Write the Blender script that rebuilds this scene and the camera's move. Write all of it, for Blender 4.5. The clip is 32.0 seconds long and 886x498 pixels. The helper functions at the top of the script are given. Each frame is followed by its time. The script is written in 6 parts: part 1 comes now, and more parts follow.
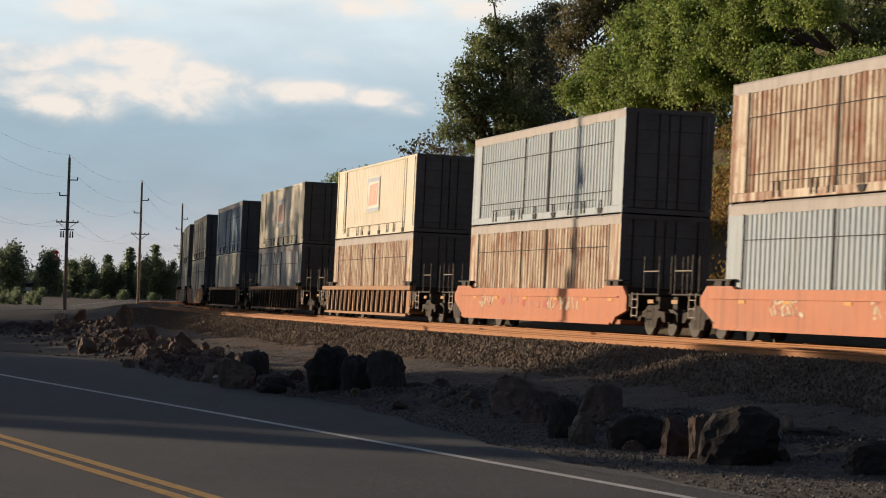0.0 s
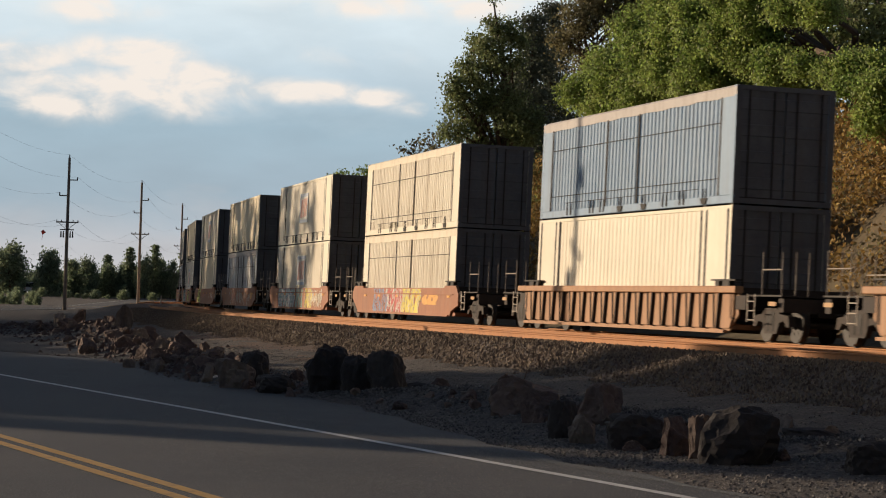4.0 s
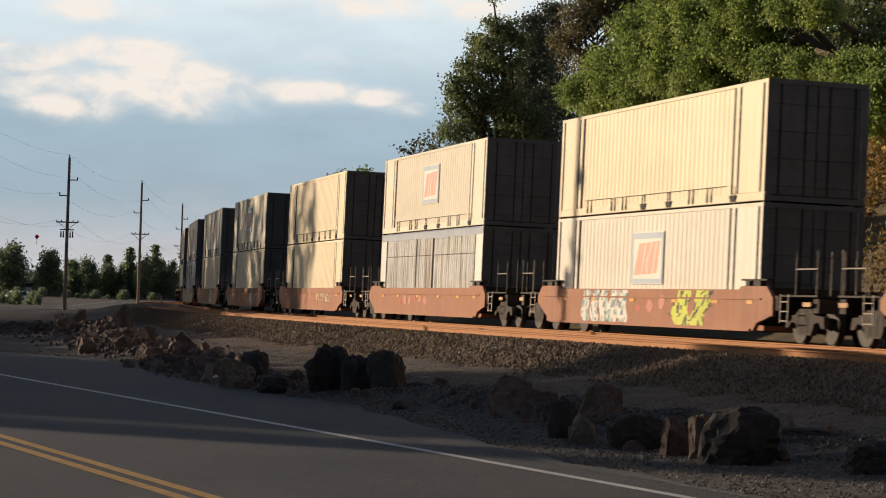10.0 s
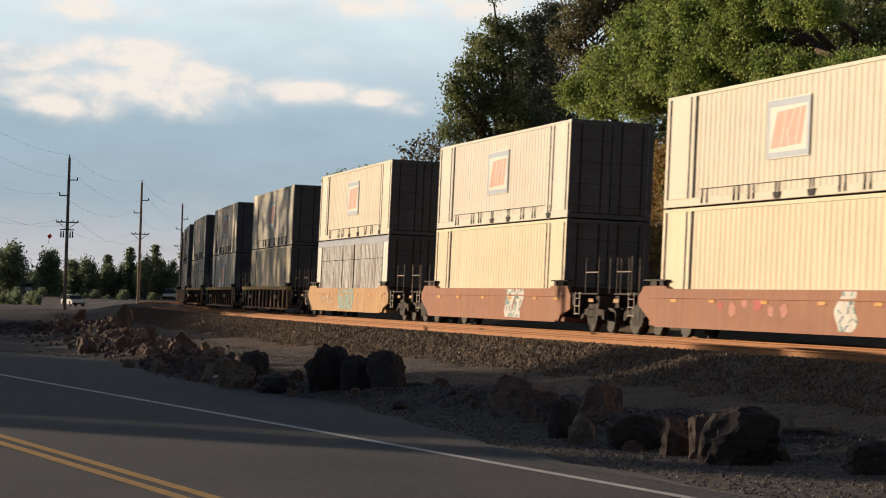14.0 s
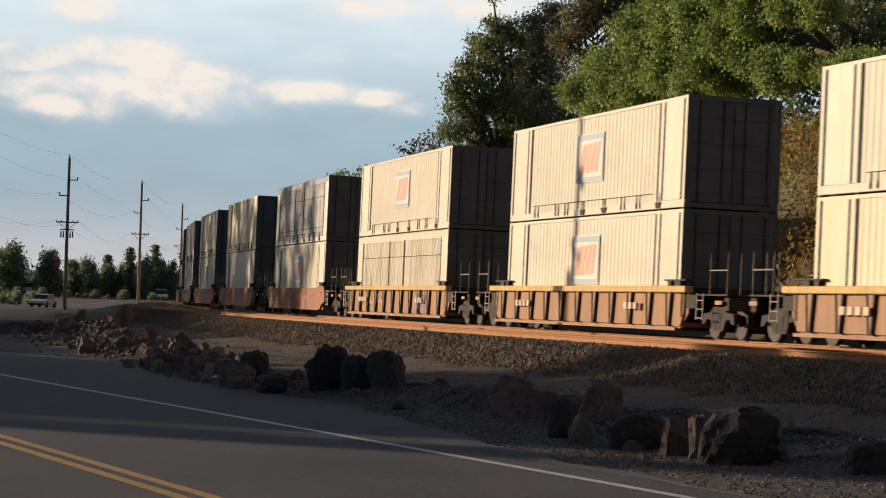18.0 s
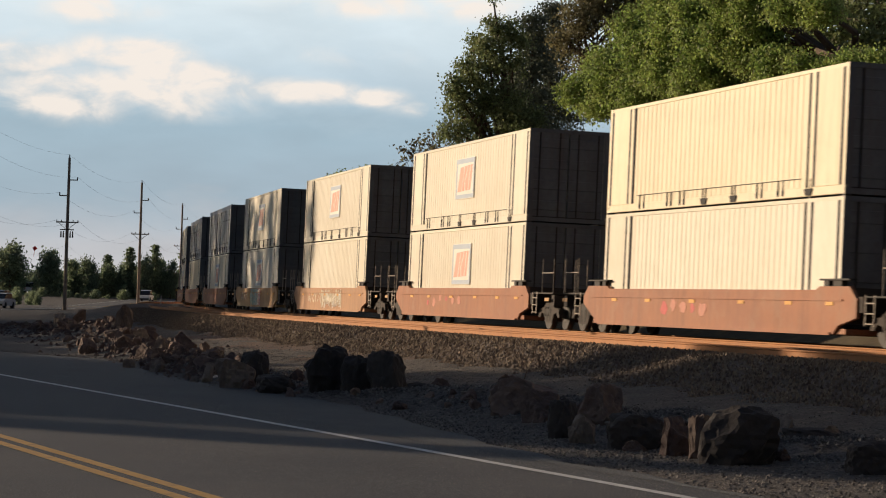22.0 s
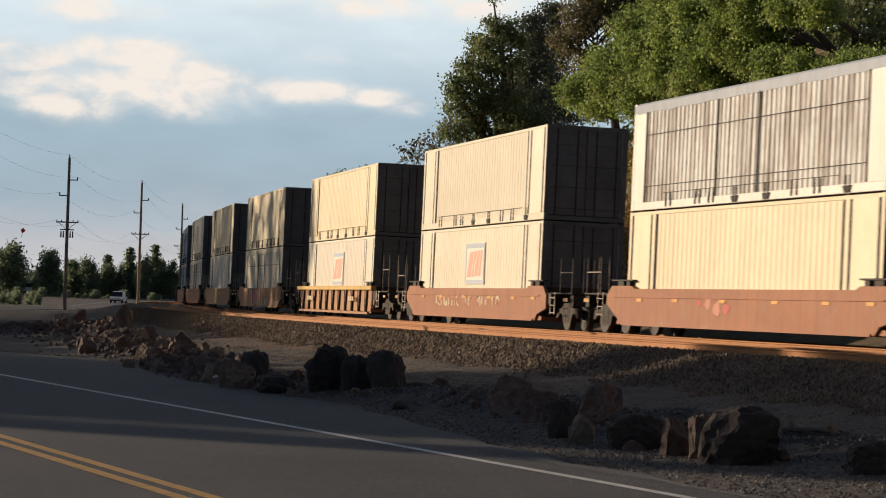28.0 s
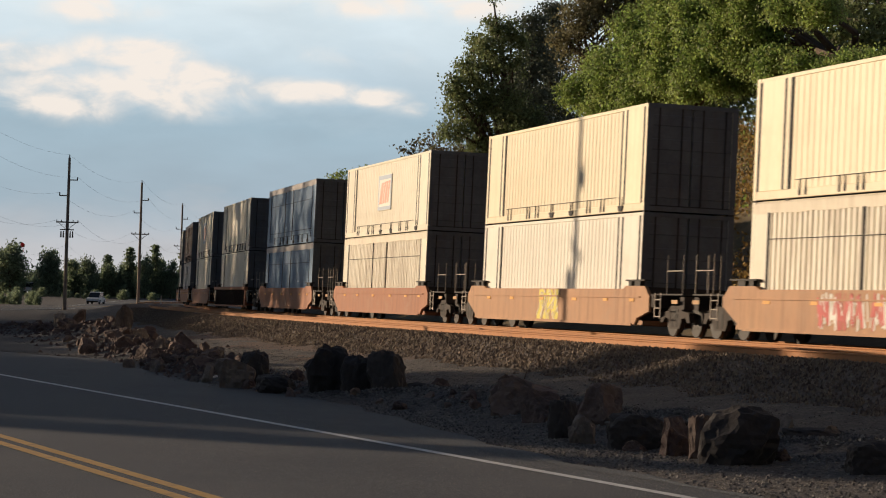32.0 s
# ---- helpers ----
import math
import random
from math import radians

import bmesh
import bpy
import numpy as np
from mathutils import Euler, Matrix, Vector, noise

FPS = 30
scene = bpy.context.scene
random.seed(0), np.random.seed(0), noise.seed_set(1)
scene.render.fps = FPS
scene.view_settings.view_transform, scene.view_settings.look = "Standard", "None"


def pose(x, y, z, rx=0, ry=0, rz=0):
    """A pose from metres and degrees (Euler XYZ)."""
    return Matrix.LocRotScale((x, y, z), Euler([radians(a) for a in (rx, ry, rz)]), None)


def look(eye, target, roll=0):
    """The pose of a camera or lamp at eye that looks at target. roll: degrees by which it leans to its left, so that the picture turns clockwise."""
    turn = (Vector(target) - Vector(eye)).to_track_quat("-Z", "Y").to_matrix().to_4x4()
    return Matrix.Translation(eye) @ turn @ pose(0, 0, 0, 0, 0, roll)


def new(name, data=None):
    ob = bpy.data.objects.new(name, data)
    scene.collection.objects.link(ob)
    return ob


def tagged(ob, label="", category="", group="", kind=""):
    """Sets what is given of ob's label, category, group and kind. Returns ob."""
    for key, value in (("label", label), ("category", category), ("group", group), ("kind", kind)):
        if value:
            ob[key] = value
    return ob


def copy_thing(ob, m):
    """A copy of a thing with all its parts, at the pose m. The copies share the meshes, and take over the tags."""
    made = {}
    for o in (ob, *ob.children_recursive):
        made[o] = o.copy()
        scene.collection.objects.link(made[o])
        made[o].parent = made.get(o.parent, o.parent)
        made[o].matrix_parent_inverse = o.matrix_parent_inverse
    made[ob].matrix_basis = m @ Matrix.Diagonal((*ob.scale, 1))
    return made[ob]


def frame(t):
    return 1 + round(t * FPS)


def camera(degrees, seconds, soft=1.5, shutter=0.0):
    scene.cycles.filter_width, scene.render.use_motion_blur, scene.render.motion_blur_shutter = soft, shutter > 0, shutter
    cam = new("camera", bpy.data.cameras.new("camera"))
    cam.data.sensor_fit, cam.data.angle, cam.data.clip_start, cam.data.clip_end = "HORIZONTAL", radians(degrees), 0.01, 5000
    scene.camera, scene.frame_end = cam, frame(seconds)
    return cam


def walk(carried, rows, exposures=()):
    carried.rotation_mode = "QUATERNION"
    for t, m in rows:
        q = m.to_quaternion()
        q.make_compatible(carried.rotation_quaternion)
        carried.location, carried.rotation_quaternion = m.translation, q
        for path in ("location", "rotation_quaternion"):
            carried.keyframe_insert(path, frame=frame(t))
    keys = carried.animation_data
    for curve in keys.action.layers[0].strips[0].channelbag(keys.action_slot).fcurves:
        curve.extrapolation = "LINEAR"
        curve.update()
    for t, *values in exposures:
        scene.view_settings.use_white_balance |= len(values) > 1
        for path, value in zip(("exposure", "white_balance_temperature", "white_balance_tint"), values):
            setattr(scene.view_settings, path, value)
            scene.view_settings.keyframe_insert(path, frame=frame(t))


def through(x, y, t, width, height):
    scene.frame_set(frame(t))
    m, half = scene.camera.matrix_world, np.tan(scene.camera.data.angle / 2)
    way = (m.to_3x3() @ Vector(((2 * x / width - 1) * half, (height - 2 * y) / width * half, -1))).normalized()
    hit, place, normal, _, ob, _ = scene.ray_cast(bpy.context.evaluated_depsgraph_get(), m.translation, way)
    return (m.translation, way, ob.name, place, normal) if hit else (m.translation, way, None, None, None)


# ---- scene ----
# ---- camera ----
cam = camera(19.915, 32.0, soft=1.05, shutter=0.22)
EYE = (0.0, 0.0, 1.6)
VIEW = look(EYE, (0.0, 100.0, 1.6 + 100 * math.tan(radians(1.2765))), 1.803)
walk(cam, [(0.0, VIEW), (32.0, VIEW)])

# ---- sky, sun ----
SUN_AHEAD = 24.0          # degrees by which the sun stands ahead of due left
SUN_UP = 11.0
SUN_DIR = Vector((-math.cos(radians(SUN_AHEAD)) * math.cos(radians(SUN_UP)),
                  math.sin(radians(SUN_AHEAD)) * math.cos(radians(SUN_UP)), math.sin(radians(SUN_UP))))
sun = new("sun", bpy.data.lights.new("sun", "SUN"))
sun.data.energy, sun.data.angle, sun.data.color = 5.0, radians(0.8), (1.0, 0.77, 0.54)
sun.matrix_world = look(SUN_DIR * 300, (0, 0, 0))
scene.view_settings.exposure = 0.0


def node(tree, kind, at=None, **sets):
    n = tree.nodes.new(kind)
    for key, value in sets.items():
        n.inputs[key.replace("_", " ")].default_value = value
    return n


def math_node(tree, op, a, b=None, c=None, clamp=False):
    n = tree.nodes.new("ShaderNodeMath")
    n.operation, n.use_clamp = op, clamp
    for i, v in enumerate((a, b, c)):
        if v is None:
            continue
        if isinstance(v, (int, float)):
            n.inputs[i].default_value = v
        else:
            tree.links.new(v, n.inputs[i])
    return n.outputs[0]


def mix_color(tree, fac, a, b, blend="MIX"):
    n = tree.nodes.new("ShaderNodeMix")
    n.data_type, n.blend_type = "RGBA", blend
    for slot, v in ((0, fac), (6, a), (7, b)):
        if isinstance(v, (int, float)):
            n.inputs[slot].default_value = v
        elif isinstance(v, tuple):
            n.inputs[slot].default_value = (*v, 1.0)
        else:
            tree.links.new(v, n.inputs[slot])
    return n.outputs[2]


def ramp(tree, fac, stops):
    n = tree.nodes.new("ShaderNodeValToRGB")
    el = n.color_ramp.elements
    while len(el) < len(stops):
        el.new(0.5)
    for e, (p, c) in zip(el, stops):
        e.position, e.color = p, ((c, c, c, 1) if isinstance(c, (int, float)) else (*c, 1))
    tree.links.new(fac, n.inputs[0])
    return n.outputs[0]


def make_sky():
    w = bpy.data.worlds.new("evening_sky")
    scene.world = w
    w.use_nodes = True
    t = w.node_tree
    t.nodes.clear()
    L = t.links.new
    sky = t.nodes.new("ShaderNodeTexSky")
    sky.sky_type, sky.sun_disc = "NISHITA", False
    sky.sun_elevation, sky.sun_rotation = radians(SUN_UP), radians(SUN_AHEAD - 90)
    co = t.nodes.new("ShaderNodeTexCoord")
    sep = t.nodes.new("ShaderNodeSeparateXYZ")
    L(co.outputs["Generated"], sep.inputs[0])
    x, y, z = sep.outputs
    az = math_node(t, "MULTIPLY", math_node(t, "ARCTAN2", x, y), 57.2958)
    el = math_node(t, "MULTIPLY", math_node(t, "ARCSINE", z), 57.2958)
    # cloud deck: grey-blue low down, paler higher up, streaked along the horizon
    comb = t.nodes.new("ShaderNodeCombineXYZ")
    L(math_node(t, "MULTIPLY", az, 0.35), comb.inputs[0])
    L(math_node(t, "MULTIPLY", el, 1.0), comb.inputs[1])
    n1 = node(t, "ShaderNodeTexNoise", Scale=0.55, Detail=6.0, Roughness=0.55, Distortion=0.4)
    L(comb.outputs[0], n1.inputs["Vector"])
    n2 = node(t, "ShaderNodeTexNoise", Scale=1.1, Detail=4.0, Roughness=0.5, Distortion=0.2)
    L(comb.outputs[0], n2.inputs["Vector"])
    drift = math_node(t, "ADD", el, math_node(t, "MULTIPLY", math_node(t, "SUBTRACT", n1.outputs[0], 0.5), 2.4))
    deck = ramp(t, math_node(t, "DIVIDE", drift, 12.0, clamp=True), [
        (0.0, (0.70, 0.67, 0.67)), (0.11, (0.56, 0.57, 0.60)), (0.19, (0.39, 0.49, 0.57)), (0.32, (0.40, 0.53, 0.62)),
        (0.42, (0.58, 0.70, 0.78)), (0.58, (0.80, 0.90, 0.94)), (1.0, (0.74, 0.86, 0.92))])
    shade = ramp(t, n2.outputs[0], [(0.3, 0.95), (0.7, 1.05)])
    deck = mix_color(t, 1.0, deck, shade, "MULTIPLY")
    # sunlit cumulus tops: soft warm puffs, each with its own strength
    heap = t.nodes.new("ShaderNodeCombineXYZ")
    L(math_node(t, "MULTIPLY", az, 0.75), heap.inputs[0])
    L(math_node(t, "MULTIPLY", el, 1.25), heap.inputs[1])
    n3 = node(t, "ShaderNodeTexNoise", Scale=1.0, Detail=6.0, Roughness=0.55, Distortion=0.35)
    L(heap.outputs[0], n3.inputs["Vector"])
    cover = None
    for a, e, ra, re, k in ((-8.5, 4.50, 1.25, 0.52, 1.0), (-6.0, 4.68, 1.15, 0.55, 1.0), (-7.2, 5.50, 1.05, 0.34, 0.95), (-9.7, 5.25, 1.1, 0.45, 0.7), (-6.3, 5.10, 0.8, 0.30, 0.8), (-3.2, 4.72, 1.0, 0.26, 0.9), (-1.7, 4.66, 0.6, 0.20, 0.85),
                            (-4.5, 4.66, 0.8, 0.22, 0.6), (-8.0, 6.42, 1.0, 0.28, 0.75), (-1.0, 6.80, 2.2, 0.32, 0.8), (-0.4, 4.45, 0.8, 0.18, 0.55), (-2.2, 5.60, 0.9, 0.22, 0.35)):
        da = math_node(t, "DIVIDE", math_node(t, "SUBTRACT", az, a), ra * 1.25)
        de = math_node(t, "DIVIDE", math_node(t, "SUBTRACT", el, e), re)
        d = math_node(t, "SQRT", math_node(t, "ADD", math_node(t, "MULTIPLY", da, da), math_node(t, "MULTIPLY", de, de)))
        m = math_node(t, "MULTIPLY", math_node(t, "SUBTRACT", 1.6, d, clamp=True), k)
        cover = m if cover is None else math_node(t, "MAXIMUM", cover, m)
    puff = math_node(t, "ADD", cover, math_node(t, "MULTIPLY", math_node(t, "SUBTRACT", n3.outputs[0], 0.5), 3.0))
    puff = math_node(t, "MULTIPLY", ramp(t, puff, [(0.0, 0.0), (0.5, 0.32), (1.15, 0.92)]), math_node(t, "MULTIPLY", cover, 1.5, clamp=True))
    clouds = mix_color(t, puff, deck, (1.02, 0.915, 0.82))
    high = ramp(t, math_node(t, "DIVIDE", el, 90.0, clamp=True), [(0.09, 0.92), (0.25, 0.08)])
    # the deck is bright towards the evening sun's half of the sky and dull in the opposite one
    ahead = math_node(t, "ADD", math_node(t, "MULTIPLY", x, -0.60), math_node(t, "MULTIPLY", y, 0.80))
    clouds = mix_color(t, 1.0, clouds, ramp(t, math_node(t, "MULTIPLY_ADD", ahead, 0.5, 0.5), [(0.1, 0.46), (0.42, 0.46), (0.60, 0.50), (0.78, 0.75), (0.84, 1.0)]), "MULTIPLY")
    lit = t.nodes.new("ShaderNodeBackground")
    blue = mix_color(t, 1.0, sky.outputs[0], (0.024, 0.0325, 0.052), "MULTIPLY")
    whole = mix_color(t, high, blue, clouds)
    # the evening side is bright; the unseen opposite half is dimmed for darker container ends
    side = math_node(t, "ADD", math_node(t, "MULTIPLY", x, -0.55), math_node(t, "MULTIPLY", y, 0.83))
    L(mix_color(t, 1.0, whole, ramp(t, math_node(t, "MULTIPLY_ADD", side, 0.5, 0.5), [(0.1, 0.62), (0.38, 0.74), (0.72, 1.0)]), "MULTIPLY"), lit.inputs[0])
    glow = t.nodes.new("ShaderNodeVectorMath")
    glow.operation = "DOT_PRODUCT"
    L(co.outputs["Generated"], glow.inputs[0])
    glow.inputs[1].default_value = SUN_DIR
    before = lit.inputs[0].links[0].from_socket
    L(mix_color(t, ramp(t, glow.outputs["Value"], [(0.62, 0.0), (0.95, 1.0)]), before, mix_color(t, 1.0, before, (1.2, 1.02, 0.88), "MULTIPLY")), lit.inputs[0])
    lit.inputs[1].default_value = 1.0
    out = t.nodes.new("ShaderNodeOutputWorld")
    L(lit.outputs[0], out.inputs[0])


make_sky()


# ---- materials ----
def surface(name, a, b, scale=1.0, rough=0.7, metal=0.0, bump=0.2, fine=14.0, streak=None, streak_amount=0.5, dust=None, dust_amount=0.4,
            vary=0.0, island=0.0, through=0.0, depth=0.02, grain=None, streak_from=0.48, streak_to=0.68):
    """Two-tone mottled paint or earth: a and b are mixed by coarse noise, streaks run down, dust lies in patches."""
    m = bpy.data.materials.new(name)
    m.use_nodes = True
    t = m.node_tree
    t.nodes.clear()
    L = t.links.new
    co = t.nodes.new("ShaderNodeTexCoord")
    info = t.nodes.new("ShaderNodeObjectInfo")
    shift = t.nodes.new("ShaderNodeVectorMath")
    shift.operation = "MULTIPLY_ADD"
    L(info.outputs["Random"], shift.inputs[0])
    shift.inputs[1].default_value = (37.0, 19.0, 11.0)
    L(co.outputs["Object"], shift.inputs[2])
    vec = shift.outputs[0]
    n1 = node(t, "ShaderNodeTexNoise", Scale=scale, Detail=5.0, Roughness=0.6)
    n2 = node(t, "ShaderNodeTexNoise", Scale=scale * fine, Detail=4.0, Roughness=0.7)
    L(vec, n1.inputs["Vector"]), L(vec, n2.inputs["Vector"])
    f = math_node(t, "ADD", math_node(t, "MULTIPLY", n1.outputs[0], 0.65), math_node(t, "MULTIPLY", n2.outputs[0], 0.35))
    col = mix_color(t, ramp(t, f, [(0.36, 0.0), (0.64, 1.0)]), a, b)
    if streak:
        mp = t.nodes.new("ShaderNodeMapping")
        mp.inputs["Scale"].default_value = (2.3, 2.3, 0.16)
        L(vec, mp.inputs["Vector"])
        n3 = node(t, "ShaderNodeTexNoise", Scale=1.7, Detail=5.0, Roughness=0.65)
        L(mp.outputs[0], n3.inputs["Vector"])
        k = math_node(t, "MULTIPLY", ramp(t, n3.outputs[0], [(streak_from, 0.0), (streak_to, 1.0)]), streak_amount)
        col = mix_color(t, k, col, streak)
    if dust:
        n4 = node(t, "ShaderNodeTexNoise", Scale=scale * 2.7, Detail=7.0, Roughness=0.7)
        L(vec, n4.inputs["Vector"])
        col = mix_color(t, math_node(t, "MULTIPLY", ramp(t, n4.outputs[0], [(0.5, 0.0), (0.68, 1.0)]), dust_amount), col, dust)
    if grain:
        n5 = node(t, "ShaderNodeTexNoise", Scale=grain[0], Detail=3.0, Roughness=0.7)
        L(vec, n5.inputs["Vector"])
        col = mix_color(t, 1.0, col, ramp(t, n5.outputs[0], [(0.34, 1 - grain[1]), (0.66, 1 + grain[1])]), "MULTIPLY")
    if vary or island:
        if island:
            geo = t.nodes.new("ShaderNodeNewGeometry")
            r, amount = geo.outputs["Random Per Island"], island
        else:
            r, amount = info.outputs["Random"], vary
        hsv = t.nodes.new("ShaderNodeHueSaturation")
        L(math_node(t, "MULTIPLY_ADD", r, 2 * amount, 1 - amount), hsv.inputs["Value"])
        L(math_node(t, "MULTIPLY_ADD", r, 0.06 * amount, 0.5 - 0.03 * amount), hsv.inputs["Hue"])
        L(col, hsv.inputs["Color"])
        col = hsv.outputs[0]
    out = t.nodes.new("ShaderNodeOutputMaterial")
    p = t.nodes.new("ShaderNodeBsdfPrincipled")
    L(col, p.inputs["Base Color"])
    p.inputs["Metallic"].default_value = metal
    L(math_node(t, "MULTIPLY_ADD", f, 0.3, rough - 0.15, clamp=True), p.inputs["Roughness"])
    if bump:
        bp = node(t, "ShaderNodeBump", Strength=bump, Distance=depth)
        L(f, bp.inputs["Height"]), L(bp.outputs[0], p.inputs["Normal"])
    if through:
        tr = t.nodes.new("ShaderNodeBsdfTranslucent")
        L(col, tr.inputs[0])
        ms = t.nodes.new("ShaderNodeMixShader")
        ms.inputs[0].default_value = through
        L(p.outputs[0], ms.inputs[1]), L(tr.outputs[0], ms.inputs[2]), L(ms.outputs[0], out.inputs[0])
    else:
        L(p.outputs[0], out.inputs[0])
    return m


DIRT = (0.16, 0.11, 0.07)
M = {}
M["cream"] = surface("cream_paint", (0.74, 0.68, 0.54), (0.80, 0.75, 0.62), 0.35, 0.55, 0, 0.04, 12, (0.50, 0.42, 0.30), 0.22, (0.60, 0.52, 0.38), 0.25, vary=0.06)
M["white"] = surface("white_paint", (0.78, 0.76, 0.70), (0.84, 0.82, 0.76), 0.4, 0.5, 0, 0.04, 12, (0.5, 0.45, 0.36), 0.2, vary=0.05)
M["warm"] = surface("yellowed_cream_paint", (0.80, 0.69, 0.48), (0.86, 0.765, 0.56), 0.35, 0.55, 0, 0.04, 12, (0.55, 0.42, 0.26), 0.25, (0.66, 0.54, 0.36), 0.25, vary=0.05)
M["pale"] = surface("chalky_white_paint", (0.72, 0.685, 0.59), (0.79, 0.755, 0.66), 0.35, 0.6, 0, 0.04, 12, (0.50, 0.44, 0.34), 0.3, (0.60, 0.55, 0.45), 0.3, vary=0.05)
M["steel_rail"] = surface("worn_galvanised_steel", (0.30, 0.26, 0.22), (0.46, 0.40, 0.34), 3.0, 0.6, 0.3, 0.1, 9)
M["greyrib"] = surface("grey_white_paint", (0.60, 0.62, 0.62), (0.75, 0.76, 0.74), 0.5, 0.6, 0, 0.1, 10, (0.20, 0.14, 0.11), 0.75, (0.30, 0.23, 0.17), 0.4, streak_from=0.49, streak_to=0.60)
M["creamrib"] = surface("old_cream_paint", (0.72, 0.67, 0.56), (0.80, 0.76, 0.64), 0.5, 0.6, 0, 0.1, 10, (0.32, 0.24, 0.16), 0.5, streak_from=0.5, streak_to=0.63)
M["bluerib"] = surface("pale_blue_paint", (0.35, 0.44, 0.51), (0.43, 0.51, 0.57), 0.5, 0.6, 0, 0.1, 10, (0.24, 0.20, 0.16), 0.4)
M["navyrib"] = surface("slate_blue_paint", (0.17, 0.28, 0.42), (0.24, 0.35, 0.48), 0.5, 0.55, 0, 0.1, 10, (0.14, 0.15, 0.16), 0.35)
M["rustrib"] = surface("rusted_cream_paint", (0.60, 0.52, 0.40), (0.70, 0.62, 0.49), 0.5, 0.7, 0, 0.2, 10, (0.20, 0.06, 0.022), 0.9, (0.27, 0.085, 0.03), 0.9, streak_from=0.44, streak_to=0.60)
M["cap"] = surface("grey_tarpaulin", (0.40, 0.375, 0.36), (0.50, 0.47, 0.445), 1.2, 0.7, 0, 0.2, 9, (0.28, 0.22, 0.18), 0.35)
M["capblue"] = surface("blue_grey_tarpaulin", (0.33, 0.38, 0.46), (0.42, 0.46, 0.52), 1.2, 0.65, 0, 0.2, 9, (0.2, 0.2, 0.2), 0.3)
M["capcream"] = surface("cream_tarpaulin", (0.68, 0.61, 0.48), (0.76, 0.70, 0.57), 1.2, 0.7, 0, 0.2, 9, (0.42, 0.32, 0.22), 0.3)
# streaked end paint, darkened to hold the shade on the container ends
M["end_shade"] = surface("streaked_shade_paint", (0.098, 0.10, 0.108), (0.16, 0.162, 0.172), 0.8, 0.75, 0, 0.1, 10, (0.13, 0.105, 0.088), 0.5)
M["dark"] = surface("dark_steel", (0.018, 0.016, 0.014), (0.04, 0.033, 0.027), 2.0, 0.7, 0.2, 0.2, 9)
M["seal"] = surface("black_gasket", (0.012, 0.012, 0.012), (0.03, 0.027, 0.025), 2.0, 0.8, 0, 0.1, 9)
M["orange"] = surface("faded_orange_paint", (0.49, 0.145, 0.055), (0.57, 0.20, 0.088), 0.5, 0.6, 0, 0.1, 10, (0.24, 0.09, 0.045), 0.5, (0.42, 0.20, 0.11), 0.4)
M["brown"] = surface("red_brown_paint", (0.285, 0.102, 0.044), (0.37, 0.148, 0.067), 0.5, 0.65, 0, 0.1, 10, (0.17, 0.075, 0.04), 0.45, (0.34, 0.19, 0.11), 0.45)
M["tanbrown"] = surface("tan_brown_paint", (0.36, 0.175, 0.078), (0.44, 0.24, 0.118), 0.5, 0.65, 0, 0.1, 10, (0.18, 0.085, 0.04), 0.5, (0.34, 0.21, 0.12), 0.4)
M["yellow"] = surface("worn_yellow_paint", (0.46, 0.255, 0.095), (0.55, 0.335, 0.145), 0.6, 0.6, 0, 0.1, 10, (0.26, 0.12, 0.05), 0.6, (0.36, 0.19, 0.095), 0.5)
M["truck"] = surface("dusty_cast_steel", (0.022, 0.016, 0.013), (0.055, 0.039, 0.029), 2.0, 0.8, 0.0, 0.3, 9)
M["wheel"] = surface("wheel_steel", (0.02, 0.017, 0.014), (0.05, 0.04, 0.032), 3.0, 0.6, 0.1, 0.2, 9)
M["chord"] = surface("yellow_chord_paint", (0.60, 0.39, 0.10), (0.68, 0.47, 0.16), 0.6, 0.6, 0, 0.1, 10, (0.36, 0.19, 0.07), 0.5, (0.45, 0.27, 0.12), 0.5)
M["rail"] = surface("rusty_rail", (0.34, 0.145, 0.05), (0.44, 0.205, 0.08), 1.3, 0.75, 0, 0.2, 12, None, 0, (0.26, 0.11, 0.05), 0.5)
M["tie"] = surface("creosoted_wood", (0.06, 0.04, 0.03), (0.12, 0.08, 0.06), 2.0, 0.85, 0, 0.4, 9, vary=0.3)
M["ballast"] = surface("crushed_stone", (0.085, 0.064, 0.049), (0.145, 0.108, 0.081), 9.0, 0.9, 0, 0.5, 3, None, 0, (0.055, 0.043, 0.035), 0.5, depth=0.03, grain=(22.0, 0.55))
M["stone"] = surface("stone_chips", (0.115, 0.086, 0.064), (0.205, 0.157, 0.118), 3.0, 0.9, 0, 0.3, 6, island=0.55)
M["earth"] = surface("brown_dirt", (0.086, 0.051, 0.036), (0.132, 0.08, 0.056), 0.6, 0.95, 0, 0.6, 16, None, 0, (0.065, 0.05, 0.042), 0.5, depth=0.06, grain=(16.0, 0.45))
M["grit"] = surface("pale_grit", (0.15, 0.137, 0.128), (0.27, 0.247, 0.225), 3.0, 0.9, 0, 0, 6, island=0.5)
M["verge_stone"] = surface("grey_verge_gravel", (0.085, 0.08, 0.077), (0.17, 0.158, 0.148), 3.0, 0.9, 0, 0, 6, island=0.6)
M["bank"] = surface("bank_soil", (0.07, 0.055, 0.03), (0.13, 0.10, 0.055), 0.5, 0.95, 0, 0.8, 10, None, 0, (0.20, 0.13, 0.06), 0.5, depth=0.1)
